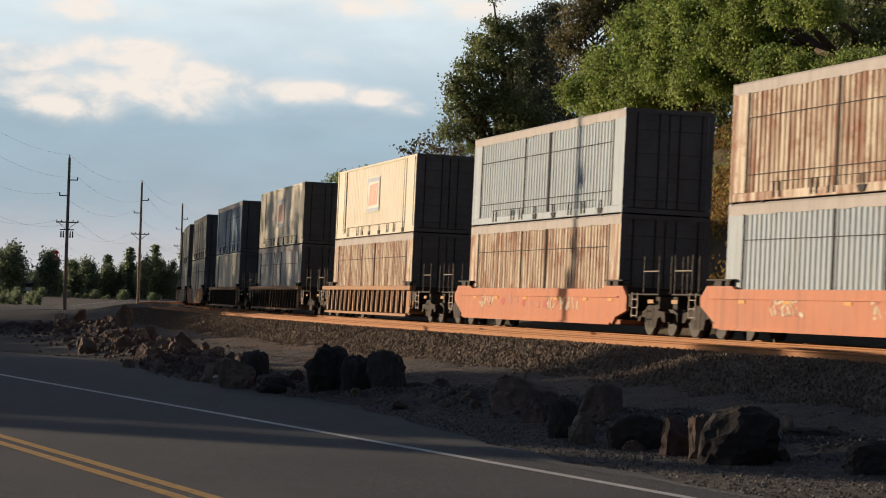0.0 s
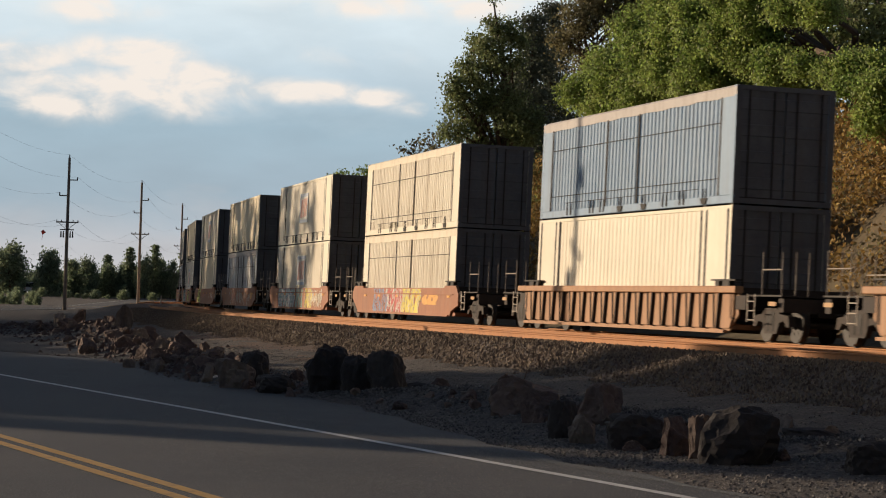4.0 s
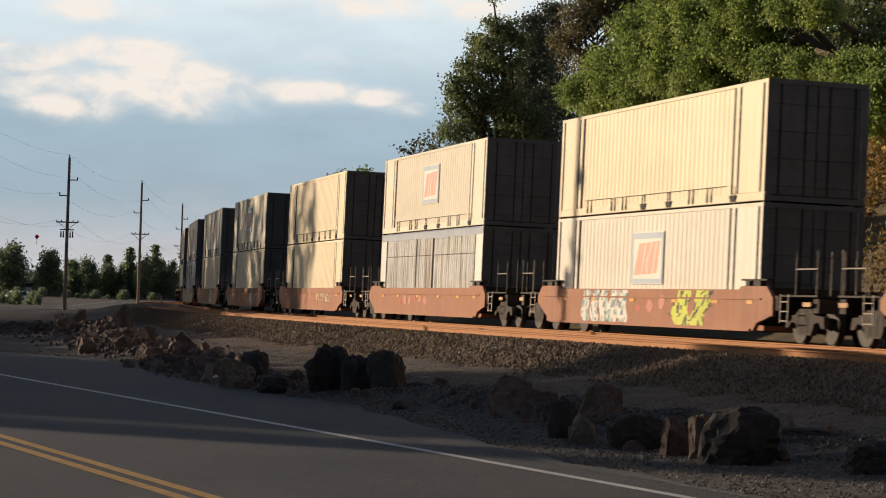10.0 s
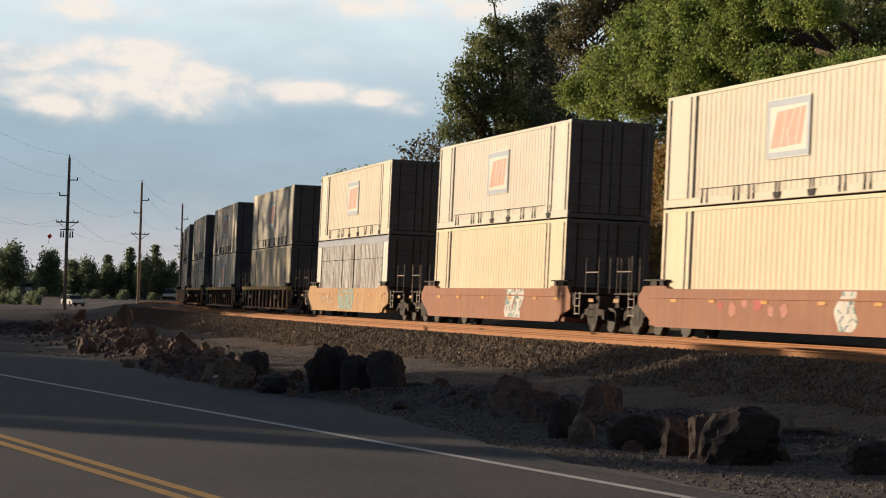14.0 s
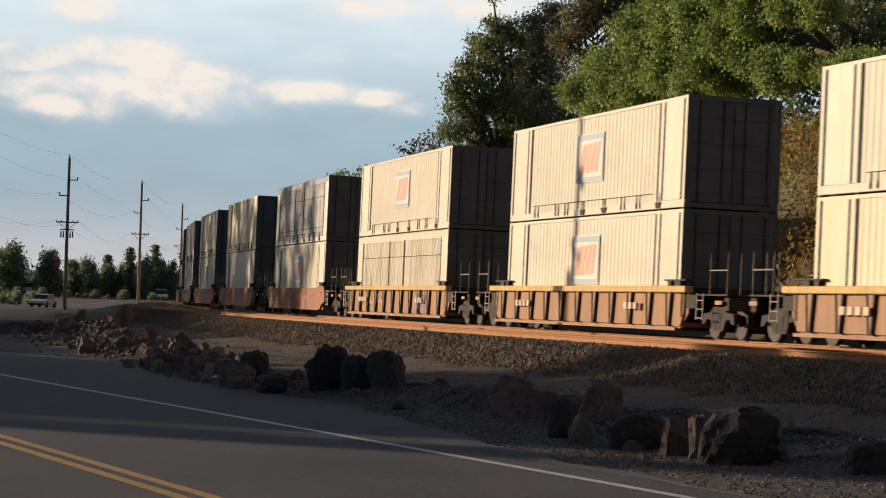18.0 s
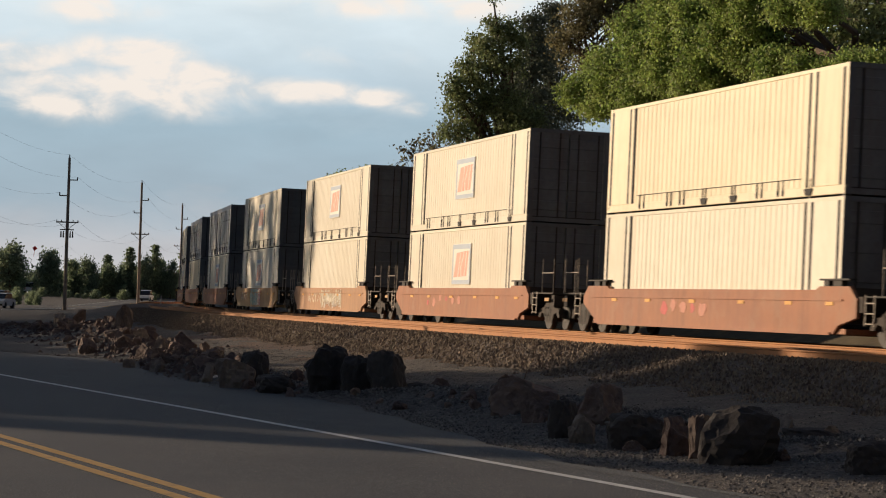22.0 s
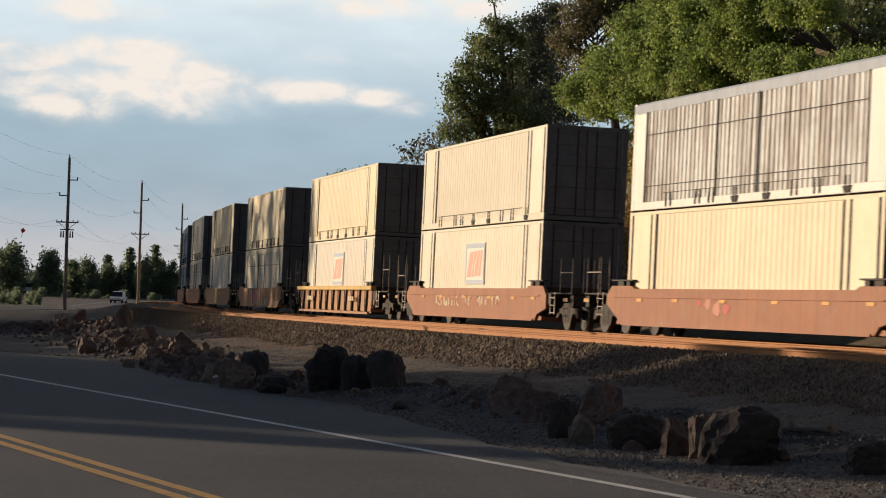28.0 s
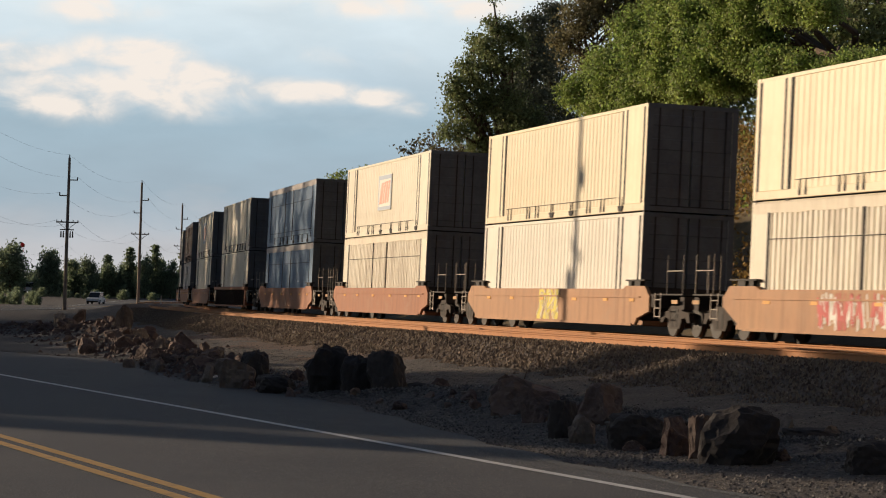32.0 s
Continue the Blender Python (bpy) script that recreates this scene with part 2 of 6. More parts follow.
M["verge"] = surface("dark_gravel_verge", (0.05, 0.045, 0.042), (0.11, 0.095, 0.085), 1.5, 0.95, 0, 1.0, 14, None, 0, (0.17, 0.14, 0.11), 0.5, depth=0.06, grain=(20.0, 0.6))
M["asphalt"] = surface("worn_asphalt", (0.047, 0.049, 0.0545), (0.078, 0.0795, 0.085), 0.35, 0.85, 0, 0.6, 150, None, 0, (0.10, 0.099, 0.099), 0.25, depth=0.02, grain=(60.0, 0.95))
M["shoulder"] = surface("old_dark_asphalt", (0.043, 0.048, 0.055), (0.078, 0.084, 0.091), 0.8, 0.9, 0, 0.6, 60, None, 0, (0.105, 0.106, 0.108), 0.35, depth=0.015, grain=(48.0, 0.9))
M["line_white"] = surface("white_road_paint", (0.56, 0.56, 0.55), (0.66, 0.66, 0.64), 2.0, 0.7, 0, 0.2, 12, None, 0, (0.25, 0.245, 0.235), 0.5)
M["line_yellow"] = surface("yellow_road_paint", (0.46, 0.255, 0.045), (0.55, 0.325, 0.07), 2.0, 0.7, 0, 0.2, 12, None, 0, (0.15, 0.105, 0.055), 0.6)
M["rock"] = surface("brown_broken_rock", (0.08, 0.056, 0.049), (0.165, 0.116, 0.098), 1.6, 0.9, 0, 1.0, 7, (0.05, 0.04, 0.037), 0.5, (0.23, 0.17, 0.14), 0.5, vary=0.3, depth=0.07)
# darker copy of the rock, for boulders lying in shade
M["rock_shaded"] = surface("shade_dark_rock", (0.036, 0.032, 0.031), (0.072, 0.063, 0.059), 1.8, 0.92, 0, 0.8, 6, (0.028, 0.025, 0.024), 0.6, (0.09, 0.076, 0.068), 0.2, vary=0.2, depth=0.06)
# paler copy of the rock, for sunlit faces and for pale stones
M["rock_pale"] = surface("pale_and_sunlit_rock", (0.15, 0.12, 0.10), (0.26, 0.21, 0.172), 1.5, 0.9, 0, 1.0, 6, (0.07, 0.055, 0.046), 0.7, (0.10, 0.08, 0.066), 0.6, vary=0.15, depth=0.06)
M["pole"] = surface("weathered_pole", (0.22, 0.175, 0.145), (0.33, 0.265, 0.21), 1.5, 0.9, 0, 0.3, 9)
M["wire"] = surface("dull_wire", (0.20, 0.21, 0.22), (0.27, 0.28, 0.29), 1.0, 0.6, 0.3, 0.0, 9)
M["bark"] = surface("bark", (0.07, 0.05, 0.035), (0.14, 0.10, 0.07), 2.5, 0.95, 0, 0.8, 6, depth=0.05)
M["leaf"] = surface("maple_leaves", (0.15, 0.23, 0.055), (0.41, 0.485, 0.145), 0.6, 0.6, 0, 0, 9, island=0.5, through=0.5)
M["leaf_dark"] = surface("dark_leaves", (0.135, 0.175, 0.085), (0.28, 0.315, 0.13), 0.5, 0.6, 0, 0, 9, island=0.5, through=0.4)
M["needle"] = surface("conifer_needles", (0.09, 0.11, 0.085), (0.145, 0.165, 0.11), 0.3, 0.7, 0, 0, 9, island=0.4, through=0.2)
M["leaf_brown"] = surface("turning_leaves", (0.15, 0.14, 0.075), (0.27, 0.235, 0.115), 0.5, 0.7, 0, 0, 9, island=0.45, through=0.4)
# leaf colour brightened to carry the haze over the distant trees
M["leaf_far"] = surface("haze_lifted_leaves", (0.17, 0.225, 0.15), (0.29, 0.345, 0.205), 0.1, 0.7, 0, 0, 9, island=0.4, through=0.5)
M["grass"] = surface("dry_grass", (0.27, 0.175, 0.06), (0.45, 0.30, 0.11), 0.3, 0.9, 0, 0.2, 12, island=0.4, through=0.3)
M["red"] = surface("faded_red_paint", (0.72, 0.36, 0.27), (0.75, 0.43, 0.335), 1.5, 0.55, 0, 0.02, 9)
M["blue"] = surface("faded_blue_paint", (0.40, 0.475, 0.57), (0.48, 0.545, 0.62), 1.5, 0.55, 0, 0.02, 9)
M["panel"] = surface("white_vinyl", (0.78, 0.74, 0.66), (0.82, 0.79, 0.72), 1.5, 0.5, 0, 0.02, 9)
for key, c in dict(g_white=(0.78, 0.76, 0.70), g_black=(0.06, 0.05, 0.06), g_yellow=(0.78, 0.66, 0.10), g_lime=(0.62, 0.68, 0.06), g_blue=(0.22, 0.28, 0.42),
                   g_red=(0.56, 0.09, 0.08), g_pink=(0.58, 0.235, 0.16), g_teal=(0.25, 0.48, 0.46), g_cream=(0.72, 0.62, 0.45), g_orange=(0.80, 0.40, 0.08)).items():
    M[key] = surface("spray_paint", c, tuple(v * 0.8 for v in c), 1.2, 0.6, 0, 0.02, 9, DIRT, 0.25)
M["kite"] = surface("red_kite_cloth", (0.62, 0.06, 0.05), (0.70, 0.09, 0.07), 2.0, 0.7, 0, 0.05, 9, through=0.3)
M["glass"] = surface("dark_car_glass", (0.02, 0.022, 0.025), (0.03, 0.032, 0.036), 1.0, 0.15, 0, 0, 9)
M["carpaint"] = surface("white_car_paint", (0.70, 0.70, 0.70), (0.78, 0.78, 0.78), 1.0, 0.3, 0, 0, 9)
M["carsilver"] = surface("silver_car_paint", (0.42, 0.43, 0.45), (0.5, 0.51, 0.53), 1.0, 0.3, 0.4, 0, 9)
M["rubber"] = surface("tyre_rubber", (0.02, 0.02, 0.02), (0.035, 0.035, 0.035), 3.0, 0.85, 0, 0, 9)


# ---- mesh helpers ----
class Build:
    """Collects vertices and faces of one mesh."""
    def __init__(self):
        self.v, self.f = [], []

    def add(self, verts, faces):
        n = len(self.v)
        self.v += [tuple(p) for p in verts]
        self.f += [tuple(i + n for i in q) for q in faces]
        return self

    def box(self, x0, x1, y0, y1, z0, z1):
        return self.add([(x0, y0, z0), (x1, y0, z0), (x1, y1, z0), (x0, y1, z0), (x0, y0, z1), (x1, y0, z1), (x1, y1, z1), (x0, y1, z1)],
                        [(0, 3, 2, 1), (4, 5, 6, 7), (0, 1, 5, 4), (1, 2, 6, 5), (2, 3, 7, 6), (3, 0, 4, 7)])

    def cbox(self, x0, x1, y0, y1, z0, z1, c=0.015):
        """A box with its long edges along x chamfered."""
        return self.prism([(y0 + c, z0), (y1 - c, z0), (y1, z0 + c), (y1, z1 - c), (y1 - c, z1), (y0 + c, z1), (y0, z1 - c), (y0, z0 + c)], x0, x1)

    def prism(self, outline, x0, x1, axis="x"):
        """An outline of (a, b), swept: along x it lies in (y, z), along y in (x, z), along z in (x, y)."""
        n = len(outline)
        put = {"x": lambda s, a, b: (s, a, b), "y": lambda s, a, b: (a, s, b), "z": lambda s, a, b: (a, b, s)}[axis]
        vs = [put(x0, a, b) for a, b in outline] + [put(x1, a, b) for a, b in outline]
        fs = [(i, (i + 1) % n, n + (i + 1) % n, n + i) for i in range(n)] + [tuple(range(n))[::-1], tuple(range(n, 2 * n))]
        return self.add(vs, fs)

    def tube(self, a, b, r0, r1=None, n=8):
        a, b = Vector(a), Vector(b)
        r1 = r0 if r1 is None else r1
        d = (b - a).normalized()
        u = d.orthogonal().normalized()
        w = d.cross(u)
        vs = [a + (u * math.cos(k * math.tau / n) + w * math.sin(k * math.tau / n)) * r0 for k in range(n)]
        vs += [b + (u * math.cos(k * math.tau / n) + w * math.sin(k * math.tau / n)) * r1 for k in range(n)]
        return self.add(vs, [(k, (k + 1) % n, n + (k + 1) % n, n + k) for k in range(n)] + [tuple(range(n))[::-1], tuple(range(n, 2 * n))])

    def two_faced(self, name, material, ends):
        """A mesh whose faces across x carry the second paint, used for ends in shade."""
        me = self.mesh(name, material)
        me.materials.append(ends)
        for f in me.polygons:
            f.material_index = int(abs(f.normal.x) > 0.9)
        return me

    def mesh(self, name, material, smooth=False):
        me = bpy.data.meshes.new(name)
        me.from_pydata(self.v, [], self.f)
        b = bmesh.new()
        b.from_mesh(me)
        bmesh.ops.recalc_face_normals(b, faces=b.faces)
        b.to_mesh(me)
        b.free()
        me.materials.append(material)
        if smooth:
            me.polygons.foreach_set("use_smooth", [True] * len(me.polygons))
        return me


def part(name, what, material, parent=None, label="", smooth=False):
    """One mesh object, from a Build or a mesh, under a thing or a part."""
    me = what.mesh(name, material, smooth) if isinstance(what, Build) else what
    ob = new(name, me)
    if parent is not None:
        ob.parent = parent
    return tagged(ob, label) if label else ob


# ---- the line of the tracks ----
RAIL_Z = 0.96
TH, K0, K1, BANK = -1.34122, 0.000984, 1.266e-6, 0.885
GAUGE, SPACING = 1.435, 4.2


def track_table():
    """Centre line of the train's track, metre by metre, straight past the bend's ends."""
    table = {}
    for sign in (1, -1):
        x, y, a, s = 0.0, 94.659, TH, 0.0
        while abs(s) < 960:
            table[round(s * 2)] = (x, y, a)
            k = K0 + K1 * min(60.0, max(-700.0, s)) if s < 60 else 0.0
            mid = a + sign * k * 0.25
            x, y, a, s = x + sign * 0.5 * math.cos(mid), y + sign * 0.5 * math.sin(mid), a + sign * k * 0.5, s + sign * 0.5
    return table


TRACK = track_table()


def track_at(s):
    i = math.floor(s * 2)
    f = s * 2 - i
    a, b = TRACK[i], TRACK[i + 1]
    return tuple(p * (1 - f) + q * f for p, q in zip(a, b))


def beside(s, q, z=0.0):
    """A place q metres from the centre line towards the road."""
    x, y, a = track_at(s)
    return Vector((x + q * math.sin(a), y - q * math.cos(a), z))


def car_pose(s):
    """Pose on the rails: x forwards, z up from the rail head, leaning a little into the bend."""
    x, y, a = track_at(s)
    return Matrix.Translation((x, y, RAIL_Z)) @ Matrix.Rotation(a, 4, "Z") @ Matrix.Rotation(radians(-BANK), 4, "X")


# ---- ground ----
SAMPLES = np.array([track_at(s)[:2] + (s,) for s in np.arange(-420, 120, 2.0)])


def off_track(x, y):
    """Signed distance from the train's track, towards the road, for arrays."""
    best = np.full(x.shape, 1e9)
    side = np.zeros(x.shape)
    for i in range(0, len(SAMPLES), 1):
        px, py, s = SAMPLES[i]
        d = (x - px) ** 2 + (y - py) ** 2
        a = TH + K0 * s + K1 * s * s / 2
        q = (x - px) * math.sin(a) - (y - py) * math.cos(a)
        near = d < best
        best = np.where(near, d, best)
        side = np.where(near, q, side)
    return side


def rumple(x, y, size):
    return np.sin(x * 1.7 / size + np.sin(y * 1.1 / size) * 2) * np.sin(y * 1.3 / size + np.sin(x * 0.9 / size) * 2)


# crest of the low rubble bank between road and tracks: place, height, half width
BERM = [(-18.0, 101, 0.3, 1.6), (-14.2, 95, 0.5, 1.5), (-11.5, 86, 0.62, 1.5), (-8.2, 70, 0.42, 1.2), (-6.0, 60, 0.36, 1.0), (-4.0, 48.5, 0.22, 0.7), (-1.9, 43.2, 0.25, 0.7), (0.3, 39.5, 0.34, 0.8), (2.0, 35.2, 0.36, 0.8), (3.2, 31.0, 0.36, 0.7), (4.6, 28.6, 0.34, 0.7), (6.0, 26.0, 0.3, 0.7)]


def berm_height(x, y):
    z = np.zeros(np.shape(x))
    for (x0, y0, h0, w0), (x1, y1, h1, w1) in zip(BERM[:-1], BERM[1:]):
        for u in np.linspace(0, 1, 9)[:8]:
            h, w = h0 + (h1 - h0) * u, w0 + (w1 - w0) * u
            d2 = (x - x0 - (x1 - x0) * u) ** 2 + ((y - y0 - (y1 - y0) * u) * 0.6) ** 2
            z = np.maximum(z, h * np.exp(-d2 / (w * w)))
    return z * (0.85 + 0.3 * rumple(x * 1.3, y * 1.3, 0.8))


def ground_height(x, y):
    q = off_track(x, y)
    z = np.interp(q, [-60, -22, -13, -7, -5, 6.2, 8.2, 11, 14], [13.0, 10.0, 8.2, 1.2, 0.35, 0.35, 0.22, 0.04, 0.0])
    hill = np.clip((q + 7) / -6, 0, 1)
    fade = np.clip((330 - y) / 130, 0, 1)
    z = np.where(q < -5, 0.35 + (z - 0.35) * fade, z)
    z = z + hill * fade * 0.6 * rumple(x, y, 4.0)
    rough = np.clip((q - 6.0) / 1.5, 0, 1) * np.clip((14 - q) / 3, 0, 1)
    z = z + rough * 0.05 * rumple(x, y, 0.9) + rough * 0.03 * rumple(x + 5, y, 0.35)
    z = z + np.where(q > 12, np.clip((y - 325) / 85, 0, 1) * 1.3, 0)
    z = z + 0.75 * np.exp(-((x + 20.5) / 4.5) ** 2 - ((y - 178) / 22) ** 2)
    return z - 0.02 + berm_height(x, y)


def make_ground():
    def axis(dense0, dense1, step, far0, far1):
        mid = list(np.arange(dense0, dense1 + step, step))
        up, down, d = [], [], step
        while mid[-1] + sum(up[-1:]) < far1 and (not up or up[-1] < far1):
            d *= 1.18
            up.append((up[-1] if up else mid[-1]) + d)
        d = step
        while not down or down[-1] > far0:
            d *= 1.18
            down.append((down[-1] if down else mid[0]) - d)
        return np.array(down[::-1] + mid + up)
    xs, ys = axis(-26, 24, 0.45, -3000, 3000), axis(20, 150, 0.6, -800, 4500)
    X, Y = np.meshgrid(xs, ys)
    Z = ground_height(X.ravel(), Y.ravel())
    n = len(xs)
    faces = [(j * n + i, j * n + i + 1, (j + 1) * n + i + 1, (j + 1) * n + i) for j in range(len(ys) - 1) for i in range(n - 1)]
    me = bpy.data.meshes.new("ground")
    me.from_pydata(np.stack([X.ravel(), Y.ravel(), Z], 1).tolist(), [], faces)
    me.materials.append(M["earth"])
    me.materials.append(M["verge"])
    me.materials.append(M["bank"])
    q = off_track(X.ravel(), Y.ravel())
    edge = 9.6 + 0.8 * np.sin(Y.ravel() * 0.5) + 0.5 * np.sin(Y.ravel() * 1.7 + X.ravel()) - np.clip((66 - Y.ravel()) / 10, 0, 1) * 3.5
    mound = berm_height(X.ravel(), Y.ravel()) > 0.10
    bank = (q < -5.5) & (Y.ravel() < 330)
    dark = ((q > edge) | mound | ((q > 7.5) & (Y.ravel() > 98))) & (Y.ravel() < 420) & (Y.ravel() > -60) & (X.ravel() < 60)
    me.polygons.foreach_set("material_index", [2 if bank[f[0]] else int(dark[f[0]]) for f in faces])
    me.polygons.foreach_set("use_smooth", [True] * len(me.polygons))
    tagged(new("ground", me), "sandy brown dirt with scattered gravel beside the tracks", "ground", kind="structure")


# the road's right-hand edge line: near straight, then bending along the far side street
ROAD = [(16.5, -14.7), (9.1, 4.0), (-0.03, 27.1), (-8.56, 48.5), (-16.6, 69.0), (-25.5, 95.0), (-33.0, 130.0), (-37.5, 175.0), (-38.5, 230.0), (-39.0, 300.0), (-38.5, 420.0), (-37.0, 700.0)]


def smooth_line(points, step=1.5):
    out = []
    n = len(points)
    for i in range(n - 1):
        p0, p1, p2, p3 = (Vector(points[max(0, min(n - 1, i + k))]) for k in (-1, 0, 1, 2))
        m = max(2, int((p2 - p1).length / step))
        for k in range(m):
            u = k / m
            out.append(0.5 * ((2 * p1) + (p2 - p0) * u + (2 * p0 - 5 * p1 + 4 * p2 - p3) * u * u + (3 * p1 - p0 - 3 * p2 + p3) * u ** 3))
    return out + [Vector(points[-1])]


ROAD_LINE = smooth_line(ROAD)


def ribbon(line, offsets, base=0.0):
    """A strip along a line: offsets are (distance to its left, height)."""
    vs, fs, m = [], [], len(offsets)
    for i, p in enumerate(line):
        d = (line[min(i + 1, len(line) - 1)] - line[max(i - 1, 0)]).normalized()
        left = Vector((-d.y, d.x))
        lift = 1.3 * min(1.0, max(0.0, (p.y - 325) / 85))          # the far road climbs a little
        vs += [(p.x + left.x * o, p.y + left.y * o, base + lift + h) for o, h in offsets]
    for i in range(len(line) - 1):
        fs += [(i * m + k, i * m + k + 1, (i + 1) * m + k + 1, (i + 1) * m + k) for k in range(m - 1)]
    return Build().add(vs, fs)


def make_road():
    road = part("road", ribbon(ROAD_LINE, [(-0.75, -0.06), (-0.7, 0.012), (0.0, 0.02), (4.4, 0.045), (8.8, 0.02), (9.5, 0.012), (9.6, -0.06)]), M["asphalt"])
    tagged(road, "worn grey asphalt road with painted lines", "road", kind="structure")
    for name, a, b, mat, lab in (("edge_line", -0.075, 0.075, "line_white", "thin white edge line"), ("centre_line", 4.24, 4.38, "line_yellow", "yellow centre line"),
                                 ("centre_line", 4.50, 4.64, "line_yellow", "yellow centre line"), ("edge_line", 8.75, 8.87, "line_white", "thin white edge line")):
        h = 0.026 + 0.025 * (1 - abs((a + b) / 2 - 4.4) / 4.4)
        part(name, ribbon(ROAD_LINE, [(a, h), (b, h + 0.001)]), M[mat], road, lab)


def shoulder_width(y):
    return float(np.interp(y, [18, 22, 27, 35, 48, 60, 75], [0.75, 0.75, 1.1, 2.6, 4.9, 5.2, 1.0]))


def make_shoulder():
    line = [p for p in ROAD_LINE if 12 < p.y < 78]
    vs, fs, m = [], [], 4
    for i, p in enumerate(line):
        d = (line[min(i + 1, len(line) - 1)] - line[max(i - 1, 0)]).normalized()
        w = shoulder_width(p.y) + 0.15 * math.sin(p.y * 1.9)
        for o, h in ((-0.66, 0.016), (-0.5 * (w + 0.7), 0.03), (-w, 0.02), (-w - 0.1, -0.08)):
            vs.append((p.x - d.y * o, p.y + d.x * o, h))
    for i in range(len(line) - 1):
        fs += [(i * m + k, i * m + k + 1, (i + 1) * m + k + 1, (i + 1) * m + k) for k in range(m - 1)]
    tagged(part("paved_shoulder", Build().add(vs, fs), M["shoulder"]), "old grey asphalt shoulder beside the road", "road", kind="structure")


def make_tracks():
    span = np.arange(-330, 90, 2.0)
    # ballast bed under both tracks
    vs, fs = [], []
    prof = [(-4.2, 0.30), (-2.6, 0.72), (-1.9, 0.80), (0, 0.79), (2.1, 0.77), (4.2, 0.79), (6.0, 0.80), (6.5, 0.74), (8.0, 0.20), (8.4, 0.12)]
    for s in span:
        vs += [tuple(beside(s, q, z + random.uniform(-0.015, 0.015))) for q, z in prof]
    m = len(prof)
    for i in range(len(span) - 1):
        fs += [(i * m + k, i * m + k + 1, (i + 1) * m + k + 1, (i + 1) * m + k) for k in range(m - 1)]
    tagged(part("ballast_bed", Build().add(vs, fs), M["ballast"]), "grey-brown crushed stone ballast bed under two tracks", "ballast", kind="structure")
    # rails: foot, web and head in section
    sec = [(-0.07, -0.18), (0.07, -0.18), (0.07, -0.165), (0.012, -0.14), (0.012, -0.045), (0.036, -0.03), (0.036, -0.004), (0.03, 0), (-0.03, 0), (-0.036, -0.004), (-0.036, -0.03), (-0.012, -0.045), (-0.012, -0.14), (-0.07, -0.165)]
    for centre, lab in ((0.0, "rust-brown steel railway track under the train"), (SPACING, "rust-brown empty steel railway track beside the train")):
        track = tagged(new("railway_track"), lab, "railway track", kind="structure")
        for g in (-GAUGE / 2, GAUGE / 2):
            vs, fs, m = [], [], len(sec)
            for s in span:
                vs += [tuple(beside(s, centre + g + a, RAIL_Z + b)) for a, b in sec]
            for i in range(len(span) - 1):
                fs += [(i * m + k, i * m + (k + 1) % m, (i + 1) * m + (k + 1) % m, (i + 1) * m + k) for k in range(m)]
            part("rail", Build().add(vs, fs), M["rail"], track, "rusty steel rail")
        tie = Build().cbox(-1.3, 1.3, -0.115, 0.115, -0.16, 0.0, 0.01).mesh("tie", M["tie"])
        rest = Build()
        for i, s in enumerate(np.arange(-200, 60, 0.56)):
            p = beside(s, centre, RAIL_Z - 0.175)
            a = track_at(s)[2] + math.pi / 2 + random.uniform(-0.01, 0.01)
            if centre and -60 < s < 50:
                o = part("tie", tie, None, track)
                o.matrix_basis = Matrix.Translation(p) @ Matrix.Rotation(a, 4, "Z")
            else:
                mt = Matrix.Translation(p) @ Matrix.Rotation(a, 4, "Z")
                rest.add([mt @ v.co for v in tie.vertices], [tuple(f.vertices) for f in tie.polygons])
        tagged(part("far_ties", rest, M["tie"], track), kind="stuff")


def chips(name, label, places, material, sides=(0.03, 0.07), tall=0.9):
    """Loose angular stones, joined: places are (x, y, z)."""
    vs, fs = [], []
    rnd = random.Random(5)
    for x, y, z in places:
        r = rnd.uniform(*sides)
        n = len(vs)
        a = rnd.uniform(0, 6.28)
        for k, (ux, uy, uz) in enumerate(((1, 0, 0), (-0.5, 0.9, 0), (-0.6, -0.8, 0), (0.1, 0.1, tall))):
            j = rnd.uniform(0.7, 1.3)
            vs.append((x + r * j * (ux * math.cos(a) - uy * math.sin(a)), y + r * j * (ux * math.sin(a) + uy * math.cos(a)), z + r * (uz * j - 0.25 + rnd.uniform(-0.2, 0.2))))
        fs += [(n, n + 1, n + 3), (n + 1, n + 2, n + 3), (n + 2, n, n + 3)]
    me = bpy.data.meshes.new(name)
    me.from_pydata(vs, [], fs)
    me.materials.append(material)
    return tagged(new(name, me), label, "gravel", kind="stuff")


